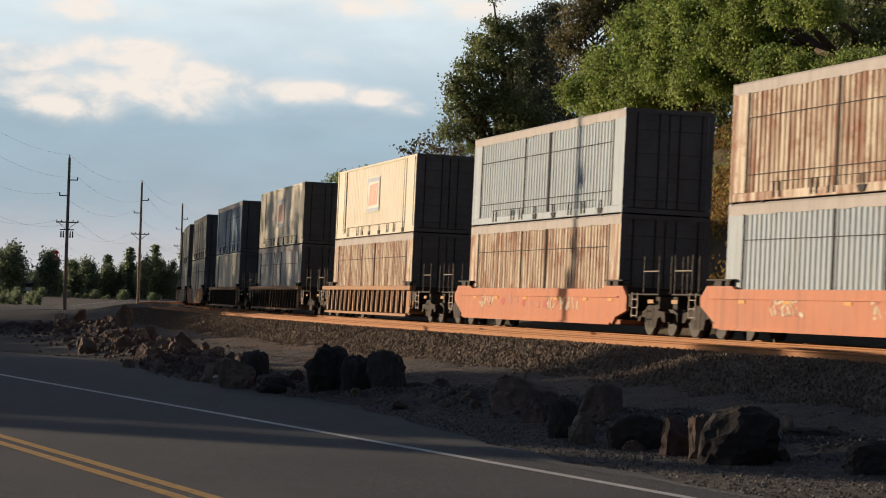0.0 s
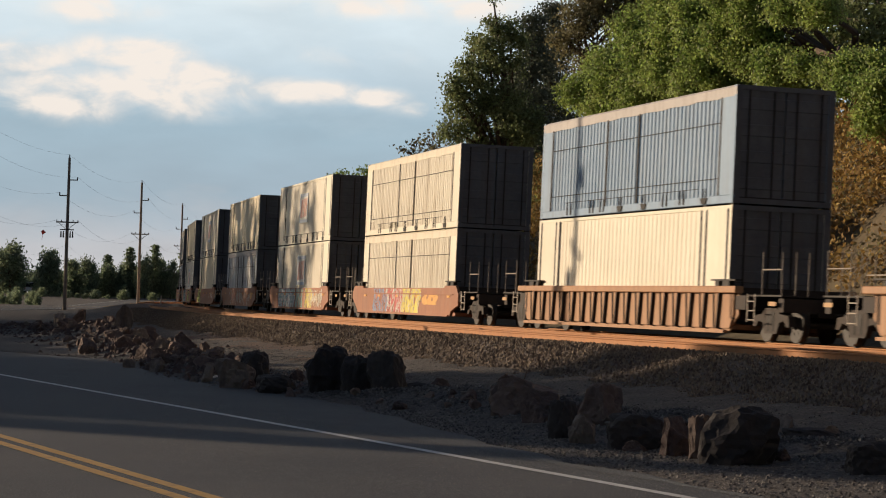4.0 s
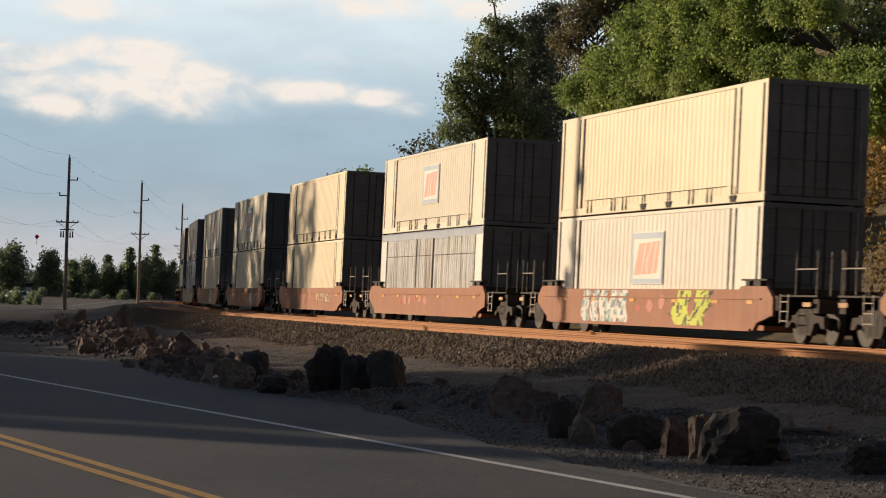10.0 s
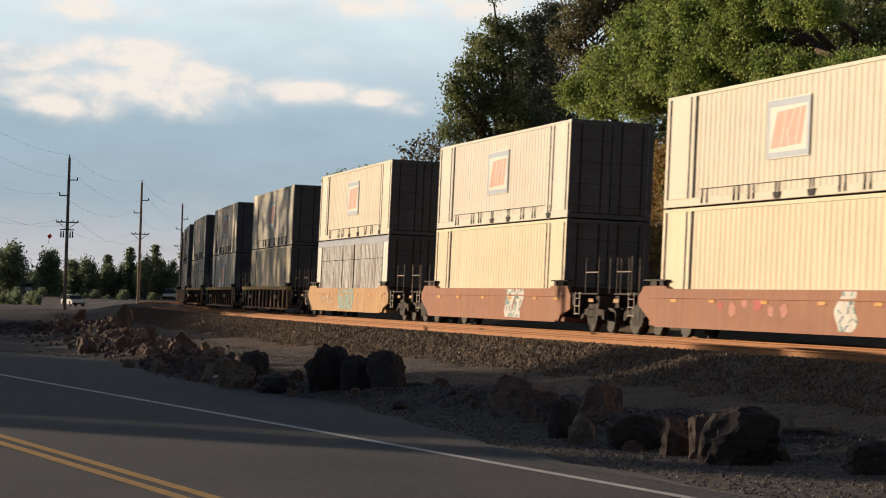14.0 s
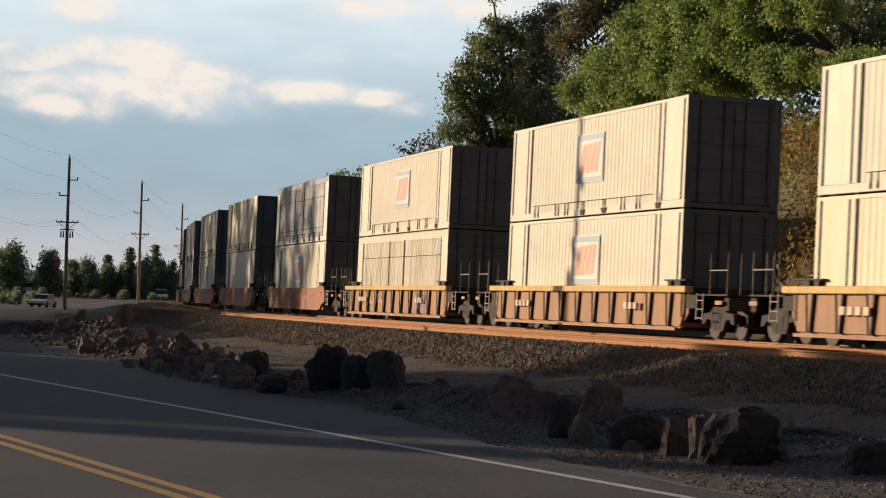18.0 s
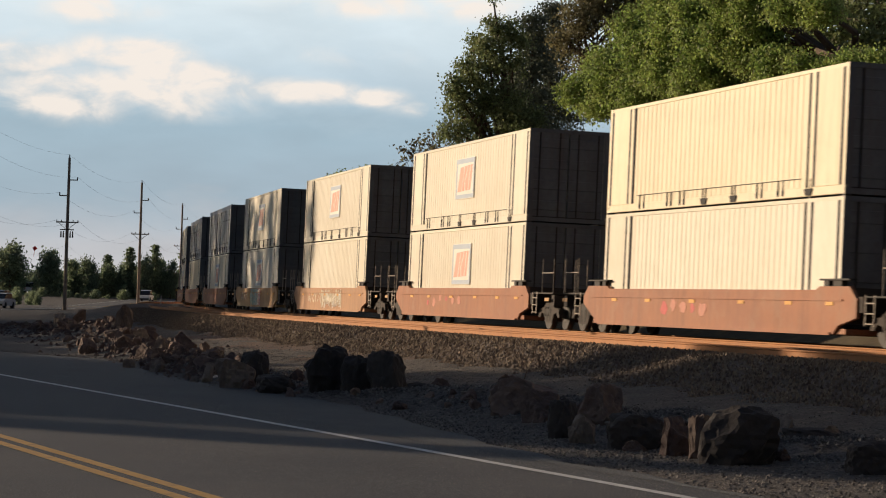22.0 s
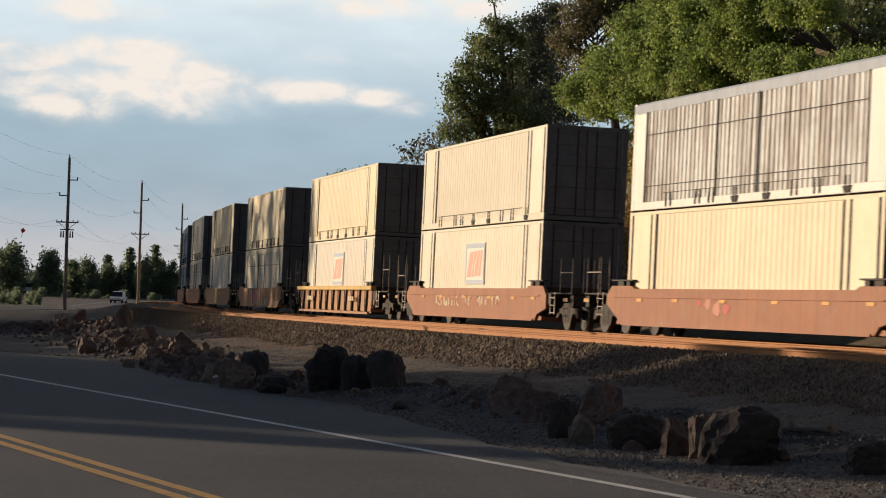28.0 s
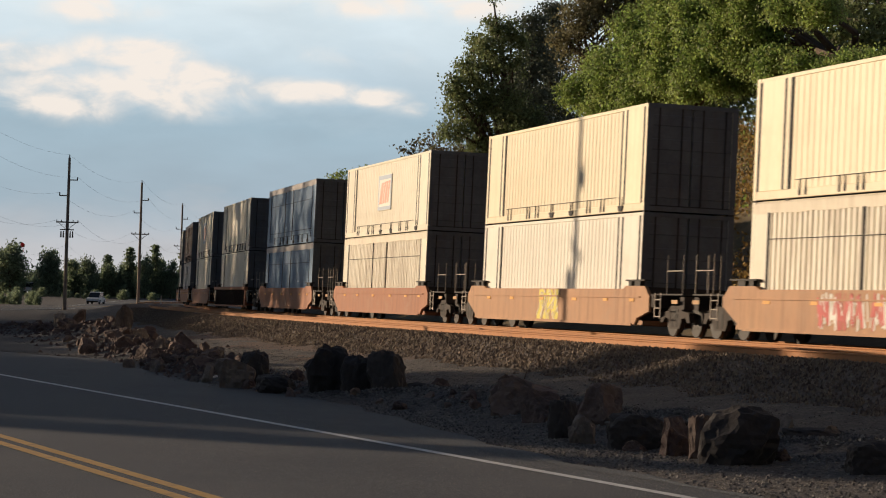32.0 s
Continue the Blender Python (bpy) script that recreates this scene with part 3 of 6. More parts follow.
def make_gravel():
    rnd = random.Random(3)
    prof_q, prof_z = [5.0, 6.0, 6.5, 8.0, 8.4], [0.79, 0.80, 0.74, 0.20, 0.12]
    places = []
    for _ in range(70000):
        s = rnd.uniform(-70, 76)
        q = rnd.uniform(5.4, 8.5)
        p = beside(s, q)
        places.append((p.x, p.y, float(np.interp(q, prof_q, prof_z)) + 0.015))
    chips("ballast_stones", "loose grey-brown ballast stones on the track shoulder", places, M["stone"], (0.02, 0.045), 1.4)
    xs, ys = [], []
    for _ in range(15000):
        k = rnd.randrange(0, len(ROAD_LINE) - 1)
        while not 10 < ROAD_LINE[k].y < 75:
            k = rnd.randrange(0, len(ROAD_LINE) - 1)
        p = ROAD_LINE[k] + (ROAD_LINE[k + 1] - ROAD_LINE[k]) * rnd.random()
        o = -abs(rnd.gauss(0, 0.8)) - shoulder_width(p.y) + 0.3
        d = (ROAD_LINE[k + 1] - ROAD_LINE[k]).normalized()
        xs.append(p.x - d.y * o), ys.append(p.y + d.x * o)
    grit = []
    for _ in range(60000):
        k = rnd.randrange(0, len(ROAD_LINE) - 1)
        while not 17.5 < ROAD_LINE[k].y < 40:
            k = rnd.randrange(0, len(ROAD_LINE) - 1)
        p = ROAD_LINE[k] + (ROAD_LINE[k + 1] - ROAD_LINE[k]) * rnd.random()
        d = (ROAD_LINE[k + 1] - ROAD_LINE[k]).normalized()
        o = rnd.uniform(-2.4, 7.0)
        grit.append((p.x - d.y * o, p.y + d.x * o, 0.022 + 0.024 * (1 - abs(o - 4.4) / 5.0)))
    chips("road_grit", "fine pale grit and aggregate on the asphalt", grit, M["grit"], (0.005, 0.010), 0.12)
    for _ in range(30000):
        p = beside(rnd.uniform(-40, 74), rnd.uniform(8.2, 16.5))
        if p.x * 0.93 + p.y * 0.368 > 10.1 + shoulder_width(p.y) and rnd.random() < 0.55 + 0.45 * math.sin(p.x * 1.3 + math.sin(p.y * 0.35) * 2):
            xs.append(p.x), ys.append(p.y)
    for _ in range(34000):
        p = beside(rnd.uniform(14, 78), rnd.uniform(9.8, 15.5))
        if p.x * 0.93 + p.y * 0.368 > 10.1 + shoulder_width(p.y) and rnd.random() < 0.75 + 0.25 * math.sin(p.x * 2.1 + p.y):
            xs.append(p.x), ys.append(p.y)
    rub = []
    for _ in range(4600):
        k = rnd.randrange(5)
        a, b, u = BERM[k], BERM[k + 1], rnd.random()
        w = a[3] + (b[3] - a[3]) * u
        rub.append((a[0] + (b[0] - a[0]) * u + rnd.gauss(0, 0.65 * w), a[1] + (b[1] - a[1]) * u + rnd.gauss(0, 0.9 * w)))
    rz = ground_height(np.array([p[0] for p in rub]), np.array([p[1] for p in rub]))
    chips("rubble", "broken brown rubble over the low bank", [(x, y, float(z) + 0.02) for (x, y), z in zip(rub, rz)], M["rock"], (0.04, 0.12), 0.8)
    heap = []
    for _ in range(16000):
        k = rnd.randrange(5, len(BERM) - 1)
        a, b, u = BERM[k], BERM[k + 1], rnd.random()
        heap.append((a[0] + (b[0] - a[0]) * u + rnd.gauss(0.1, 0.6), a[1] + (b[1] - a[1]) * u + rnd.gauss(0, 0.9)))
    rz = ground_height(np.array([p[0] for p in heap]), np.array([p[1] for p in heap]))
    chips("dark_gravel", "dark crushed gravel heaped behind the boulders", [(x, y, float(z) + 0.01) for (x, y), z in zip(heap, rz)], M["verge_stone"], (0.014, 0.042), 0.8)
    pale = [(rnd.gauss(-3.4, 0.7), rnd.gauss(51.0, 2.6)) for _ in range(900)] + [(rnd.gauss(-0.5, 0.35), rnd.gauss(46.0, 1.8)) for _ in range(350)] + [(rnd.gauss(-5.2, 0.6), rnd.gauss(53, 5.0)) for _ in range(90)] + [(rnd.gauss(-3.0, 0.7), rnd.gauss(46.5, 1.5)) for _ in range(90)]
    rz = ground_height(np.array([p[0] for p in pale]), np.array([p[1] for p in pale]))
    chips("pale_stones", "scattered pale broken stones on the verge", [(x, y, float(z) + 0.02) for (x, y), z in zip(pale, rz)], M["rock_pale"], (0.02, 0.06), 0.9)
    zs = ground_height(np.array(xs), np.array(ys))
    chips("verge_gravel", "loose pale gravel on the road verge", list(zip(xs, ys, [float(z) + 0.01 for z in zs])), M["verge_stone"], (0.010, 0.027), 0.7)


# ---- the train ----
HALF, WIDE, TALL = 8.075, 2.59, 2.9          # half length, width and height of a long domestic container
FLOOR_Z = 0.40                               # a lower container's underside above the rail head


def ribbed_sheet(x0, x1, z0, z1, y, pitch, land, deep, side):
    """A pressed steel wall with upright ribs, facing -y (side -1) or +y (side 1)."""
    b = Build()
    slope = pitch * 0.06
    prof = []
    n = max(1, round((x1 - x0) / pitch))
    p = (x1 - x0) / n
    for i in range(n):
        a = x0 + i * p
        prof += [(a, 0), (a + p * land, 0), (a + p * land + slope, deep), (a + p - slope, deep)]
    prof.append((x1, 0))
    vs = [(a, y - side * d, z0) for a, d in prof] + [(a, y - side * d, z1) for a, d in prof]
    m = len(prof)
    return b.add(vs, [(i, i + 1, m + i + 1, m + i) for i in range(m - 1)])


BOX_MESH = {}


def shared(key, make):
    if key not in BOX_MESH:
        BOX_MESH[key] = make()
    return BOX_MESH[key]


def container(look_name, logo, upper):
    """A stacked container, base at its centre. look_name picks the paint; capped ones have a tarpaulin roof edge."""
    kinds = {
        "cream": ("cream", "cream", None, "cream-white steel container with fine upright ribs"),
        "warm": ("warm", "warm", None, "yellowed cream steel container with fine upright ribs"),
        "pale": ("pale", "pale", None, "chalky off-white steel container with fine upright ribs"),
        "white": ("white", "white", None, "white steel container with fine upright ribs"),
        "grey": ("greyrib", "greyrib", "cap", "grey-white ribbed container with grey covered top edge"),
        "greyblue": ("greyrib", "white", "capblue", "grey-white ribbed container with blue-grey covered top edge"),
        "creamcap": ("creamrib", "cream", "capcream", "old cream ribbed container with sagging cream cover"),
        "blue": ("bluerib", "bluerib", "cap", "pale blue-grey ribbed container with grey covered top edge"),
        "navy": ("navyrib", "navyrib", "cap", "slate-blue ribbed container with grey covered top edge"),
        "rust": ("rustrib", "rustrib", "cap", "rust-streaked cream ribbed container with grey top edge"),
    }
    wall, frame_m, cap, label = kinds[look_name]
    top = tagged(new("shipping_container"), label + (", red emblem panel" if logo else ""), "container", "stacked containers")
    w = WIDE / 2
    capped = cap is not None
    ztop = TALL - (0.26 if capped else 0.09)
    for side in (-1, 1):
        if capped:
            sheet = shared((wall, side, look_name), lambda: ribbed_sheet(-HALF + 0.95, HALF - 0.95, 0.2, ztop, side * (w - 0.01), 0.29, 0.64, 0.12, side).mesh("side_wall", M[wall]))
        else:
            sheet = shared((wall, side), lambda: ribbed_sheet(-HALF + 0.16, HALF - 0.16, 0.2, ztop, side * (w - 0.02), 0.33, 0.66, 0.014, side).mesh("side_wall", M[wall]))
        part("side_wall", sheet, None, top)
        rail = shared((frame_m, "brail", side), lambda: Build().cbox(-HALF, HALF, side * w - 0.05, side * w, 0.0, 0.21).mesh("bottom_rail", M[frame_m]) if side > 0
                      else Build().cbox(-HALF, HALF, side * w, side * w + 0.05, 0.0, 0.21).mesh("bottom_rail", M[frame_m]))
        part("bottom_rail", rail, None, top)
        if capped:
            def cover():
                b, n = Build(), 24
                rnd = random.Random(len(look_name) * 7 + side)
                pts = []
                for i in range(n + 1):
                    x = -HALF + 2 * HALF * i / n
                    sag = 0.05 * math.sin(i * 2.1) * rnd.random() + 0.04 * rnd.random()
                    pts.append((x, TALL - 0.27 - 0.5 * sag))
                vs = []
                for x, z in pts:
                    vs += [(x, side * (w + 0.005), z), (x, side * (w + 0.012), TALL - 0.05), (x, side * (w - 0.06), TALL + 0.01), (x, side * (w - 0.1), z)]
                fs = []
                for i in range(n):
                    fs += [(i * 4 + k, i * 4 + (k + 1) % 4, (i + 1) * 4 + (k + 1) % 4, (i + 1) * 4 + k) for k in range(4)]
                return b.add(vs, fs).mesh("cover_edge", M[cap])
            part("cover_edge", shared((cap, "cover", side), cover), None, top, "sagging fabric cover edge")
        else:
            rail = shared((frame_m, "trail", side), lambda: Build().cbox(-HALF, HALF, min(side * w, side * (w - 0.06)), max(side * w, side * (w - 0.06)), TALL - 0.1, TALL).mesh("top_rail", M[frame_m]))
            part("top_rail", rail, None, top)
        for x in (-1, 1):
            # smooth end panels past the forty-foot posts, between dark seams
            panel = shared((frame_m, "endpanel", side, capped), lambda: Build().box(-0.42 if capped else -0.70, 0.42 if capped else 0.70, min(side * (w + 0.003), side * (w - 0.05)), max(side * (w + 0.003), side * (w - 0.05)), 0.21, ztop).mesh("end_panel", M[frame_m]))
            o = part("end_panel", panel, None, top)
            o.location.x = x * (7.5 if capped else 7.06)
            if capped:
                if side < 0:
                    o = part("post_seam", shared(("seam", side, capped), lambda: Build().box(-0.05, 0.05, -w - 0.012, -w + 0.03, 0.21, ztop).mesh("post_seam", M["seal"])), None, top, "dark recessed seam")
                    o.location.x = x * 7.06
                    o = part("centre_post", shared(("seam", side, capped), lambda: None), None, top, "dark upright post")
                    o.location.x = -0.5 + x * 1.35
                    if x > 0:
                        part("lashing_line", shared(("lash",), lambda: Build().box(-7.0, 7.0, -w - 0.02, -w - 0.008, 0.62, 0.638).box(-7.0, 7.0, -w - 0.02, -w - 0.008, 2.0, 2.018).mesh("lashing_line", M["seal"])), None, top, "thin dark lashing lines")
                continue
            post = shared((frame_m, "post", side, capped), lambda: Build().box(-0.11, 0.11, min(side * (w + 0.008), side * (w - 0.05)), max(side * (w + 0.008), side * (w - 0.05)), 0.21, ztop).mesh("lifting_post", M[frame_m]))
            o = part("lifting_post", post, None, top)
            o.location.x = x * 6.17
            if side < 0:
                for dx in (6.0, 6.34, 7.83):
                    seam = shared(("seam", side, capped), lambda: Build().box(-0.075, 0.075, -w - 0.006, -w + 0.03, 0.21, ztop).mesh("post_seam", M["seal"]))
                    o = part("post_seam", seam, None, top, "dark recessed seam")
                    o.location.x = x * dx
        for x in (-1, 1):
            # the post's end faces take the shade-darkened end colour
            post = shared((frame_m, "corner", side, x), lambda: Build().box(min(x * HALF, x * (HALF - 0.18)), max(x * HALF, x * (HALF - 0.18)), min(side * (w + 0.006), side * (w - 0.16)), max(side * (w + 0.006), side * (w - 0.16)), 0.0, TALL).two_faced("corner_post", M[frame_m], M["end_shade"]))
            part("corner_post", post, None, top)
        if upper:
            for x in (-1, 1):
                o = part("twist_lock", shared(("lock",), lambda: Build().box(-0.09, 0.09, -0.08, 0.08, -0.05, 0.01).mesh("twist_lock", M["dark"])), None, top)
                o.location = (x * (HALF - 0.1), side * (w - 0.1), 0)
                o = part("twist_lock", BOX_MESH[("lock",)], None, top)
                o.location = (x * 6.1, side * (w - 0.1), 0)
        if upper and side < 0:
            for x, kind in ((-5.35, 0), (-5.0, 0), (-3.2, 0), (-2.9, 0), (-2.25, 0), (-1.95, 0), (-0.5, 1), (1.5, 1), (3.0, 0), (3.3, 0), (4.3, 0), (4.6, 0), (6.1, 1)):
                br = shared(("bracket", kind), lambda: (Build().prism([(-0.035, 0.05), (0.035, 0.05), (0.05, 0.14), (0.018, 0.24), (0.012, 0.41), (-0.012, 0.41), (-0.018, 0.24), (-0.05, 0.14)], -w - 0.02, -w, "y") if kind == 0
                                                        else Build().prism([(-0.14, 0.02), (0.14, 0.02), (0.24, 0.17), (-0.24, 0.17)], -w - 0.03, -w, "y").box(-0.11, -0.085, -w - 0.02, -w, 0.17, 0.41).box(0.085, 0.11, -w - 0.02, -w, 0.17, 0.41)).mesh("tie_down", M["seal"]))
                o = part("tie_down", br, None, top, "black tie-down fitting")
                o.location.x = x
            groove = shared(("groove",), lambda: Build().box(-5.6, 5.6, -w - 0.006, -w + 0.01, 0.41, 0.424).mesh("rail_groove", M["seal"]))
            part("rail_groove", groove, None, top, "dark line above the bottom rail")
    part("roof", shared((wall, "roof"), lambda: ribbed_roof(M[wall])), None, top)
    part("floor", shared(("floor",), lambda: Build().box(-HALF + 0.02, HALF - 0.02, -w + 0.06, w - 0.06, 0.02, 0.16).mesh("floor", M["dark"])), None, top)
    part("end_wall", shared((wall, "end"), lambda: end_wall(M[wall], -1)), None, top)
    # door frames and doors carry the same shade put into their colour
    part("door_frame", shared((frame_m, "sill"), lambda: Build().box(HALF - 0.12, HALF + 0.01, -w + 0.02, w - 0.02, 0.0, 0.13).mesh("door_frame", M["end_shade"])), None, top)
    part("door_frame", shared((frame_m, "head"), lambda: Build().box(HALF - 0.12, HALF + 0.01, -w + 0.02, w - 0.02, TALL - 0.12, TALL).mesh("door_frame", M["end_shade"])), None, top)
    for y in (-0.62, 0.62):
        o = part("door", shared(("end_shade", "door"), lambda: door_leaf(M["end_shade"])), None, top)
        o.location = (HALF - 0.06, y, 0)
    for y in (-0.95, -0.3, 0.3, 0.95):
        o = part("lock_rod", shared(("rod",), lambda: Build().tube((0, 0, 0.14), (0, 0, TALL - 0.12), 0.022, n=6).mesh("lock_rod", M["truck"])), None, top)
        o.location = (HALF + 0.0, y, 0)
    if logo:
        panel = part("side_panel", shared(("logo",), lambda: Build().box(-1.25, 1.25, -w - 0.014, -w + 0.02, 0.95, 2.35).mesh("side_panel", M["panel"])), None, top, "white panel with blue bars and a red emblem")
        panel.location.x = 0.0
        part("blue_bar", shared(("logobar", 0), lambda: Build().box(-1.25, 1.25, -w - 0.018, -w, 2.17, 2.33).mesh("blue_bar", M["blue"])), None, panel)
        part("blue_bar", shared(("logobar", 1), lambda: Build().box(-1.25, 1.25, -w - 0.018, -w, 0.97, 1.10).mesh("blue_bar", M["blue"])), None, panel)
        for x in (-1.18, 1.18):
            o = part("blue_bar", shared(("logobar", 2), lambda: Build().box(-0.07, 0.07, -w - 0.018, -w, 1.10, 2.17).mesh("blue_bar", M["blue"])), None, panel)
            o.location.x = x
        part("red_emblem", shared(("logored",), lambda: Build().prism([(-1.0, 1.20), (0.78, 1.24), (1.0, 2.10), (-0.66, 2.04)], -w - 0.018, -w, "y").mesh("red_emblem", M["red"])), None, panel)
        part("white_stroke", shared(("logostroke",), lambda: Build().prism([(-0.42, 1.22), (-0.35, 1.22), (-0.08, 2.05), (-0.15, 2.05)], -w - 0.022, -w, "y").prism([(0.02, 1.22), (0.09, 1.22), (0.02, 1.62), (-0.05, 1.62)], -w - 0.022, -w, "y")
                                     .prism([(0.02, 1.60), (0.09, 1.60), (0.42, 2.06), (0.35, 2.06)], -w - 0.022, -w, "y").prism([(0.45, 1.22), (0.52, 1.22), (0.76, 2.08), (0.69, 2.08)], -w - 0.022, -w, "y").mesh("white_stroke", M["panel"])), None, panel)
    return top


def ribbed_roof(material):
    b, n = Build(), 36
    vs = []
    for i in range(n * 2 + 1):
        x = -HALF + 2 * HALF * i / (n * 2)
        z = TALL - 0.01 - (0.025 if i % 4 in (1, 2) else 0.0)
        vs += [(x, -WIDE / 2 + 0.05, z), (x, WIDE / 2 - 0.05, z)]
    return b.add(vs, [(2 * i, 2 * i + 1, 2 * i + 3, 2 * i + 2) for i in range(n * 2)]).mesh("roof", material)


def end_wall(material, side):
    b, w = Build(), WIDE / 2 - 0.16
    n = 8
    for i in range(n):
        a = -w + 2 * w * i / n
        b.box(-HALF + 0.03, -HALF + (0.10 if i % 2 else 0.06), a, a + 2 * w / n, 0.12, TALL - 0.1)
    b.box(-HALF, -HALF + 0.1, -w, w, 0.0, 0.12).box(-HALF, -HALF + 0.1, -w, w, TALL - 0.1, TALL)
    return b.mesh("end_wall", material)


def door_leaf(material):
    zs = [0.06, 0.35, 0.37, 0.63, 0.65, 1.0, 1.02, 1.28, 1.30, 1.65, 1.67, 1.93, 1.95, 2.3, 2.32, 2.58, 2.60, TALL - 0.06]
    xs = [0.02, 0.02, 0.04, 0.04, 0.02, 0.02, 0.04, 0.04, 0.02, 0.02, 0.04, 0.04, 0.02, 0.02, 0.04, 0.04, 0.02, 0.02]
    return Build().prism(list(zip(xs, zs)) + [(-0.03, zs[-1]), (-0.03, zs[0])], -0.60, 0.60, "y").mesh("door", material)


# well car: sides, end sills and walkways at both ends, trucks with wheels
TRUCK_X, CAR_HALF = 10.35, 12.2


def well_side(kind, side):
    """One side of the well, its end cut up over the truck; flat-sided kinds carry tapered stakes and a top chord."""
    y = side * 1.46
    lo, hi = min(y, y - side * 0.09), max(y, y - side * 0.09)
    top = 1.22
    if kind == "smooth":
        out = [(-9.3, 0.80), (-8.0, 0.25), (8.1, 0.25), (8.35, 0.44), (9.3, 0.62), (9.3, 1.02), (8.9, 1.30), (7.3, 1.30), (7.1, top), (-7.1, top), (-7.3, 1.30), (-8.9, 1.30), (-9.3, 1.02)]
        b = Build().prism(out, lo, hi, "y")
        b.box(-8.6, 8.6, min(y, y + side * 0.03), max(y, y + side * 0.03), 0.98, 1.02)
        b.box(-7.9, 8.0, min(y, y + side * 0.05), max(y, y + side * 0.05), 0.23, 0.29)
        return b
    out = [(-9.0, 0.62), (-8.4, 0.20), (8.4, 0.20), (9.0, 0.62), (9.0, 1.16), (-9.0, 1.16)]
    lo, hi = min(side * 1.33, side * 1.38), max(side * 1.33, side * 1.38)
    b = Build().prism(out, lo, hi, "y")
    b.prism([(-8.55, 0.28), (8.55, 0.28), (8.8, 0.62), (8.8, 1.14), (-8.8, 1.14), (-8.8, 0.62)], min(side * 1.38, side * 1.44), max(side * 1.38, side * 1.44), "y")
    b.box(-8.5, 8.5, min(y, y + side * 0.10), max(y, y + side * 0.10), 0.16, 0.24)
    return b


def side_stake(paint):
    """A tapered upright on the flat side: a painted web between dark shade strips closing in towards the sill."""
    b = Build().prism([(-0.20, 1.13), (0.20, 1.13), (0.07, 0.26), (-0.07, 0.26)], -1.50, -1.37, "y")
    me = b.mesh("side_stake", M[paint])
    # dark strips stand in for the shade along the stake's two sides
    dark = Build()
    for e in (-1, 1):
        dark.prism([(e * 0.15, 1.13), (e * 0.215, 1.13), (e * 0.085, 0.26), (e * 0.05, 0.26)], -1.525, -1.37, "y")
    n = len(me.vertices)
    vs, fs = [tuple(v.co) for v in me.vertices] + dark.v, [tuple(f.vertices) for f in me.polygons] + [tuple(i + n for i in f) for f in dark.f]
    painted = len(me.polygons)
    both = Build().add(vs, fs).mesh("side_stake", M[paint])
    both.materials.append(M["truck"])
    for f in both.polygons[painted:]:
        f.material_index = 1
    return both


def wheel_set():
    b = Build()
    for y in (-0.75, 0.75):
        for r0, r1, w0, w1 in ((0.44, 0.42, -0.07, 0.07), (0.47, 0.47, 0.06, 0.085)):
            s = 1 if y < 0 else -1
            b.tube((0, y + s * w0, 0), (0, y + s * w1, 0), r0, r1, 24)
        s = -1 if y < 0 else 1
        b.tube((0, y + s * 0.06, 0), (0, y + s * 0.16, 0), 0.13, 0.10, 10)
        for k in range(6):
            a = k * math.tau / 6
            b.box(0.24 * math.cos(a) - 0.03, 0.24 * math.cos(a) + 0.03, min(y + s * 0.07, y + s * 0.078), max(y + s * 0.07, y + s * 0.078), 0.24 * math.sin(a) - 0.03, 0.24 * math.sin(a) + 0.03)
    return b.tube((0, -0.72, 0), (0, 0.72, 0), 0.085, n=10)


def truck_frame(side):
    """Cast side frame: a bowed top chord, a dropped spring pocket and the journal jaws."""
    y = side * 1.02
    out = [(-1.12, 0.36), (-1.05, 0.62), (-0.55, 0.66), (-0.35, 0.80), (0.35, 0.80), (0.55, 0.66), (1.05, 0.62), (1.12, 0.36), (0.95, 0.36), (0.78, 0.50), (0.52, 0.46), (0.36, 0.20), (-0.36, 0.20), (-0.52, 0.46), (-0.78, 0.50), (-0.95, 0.36)]
    return Build().prism(out, y - 0.07, y + 0.07, "y")


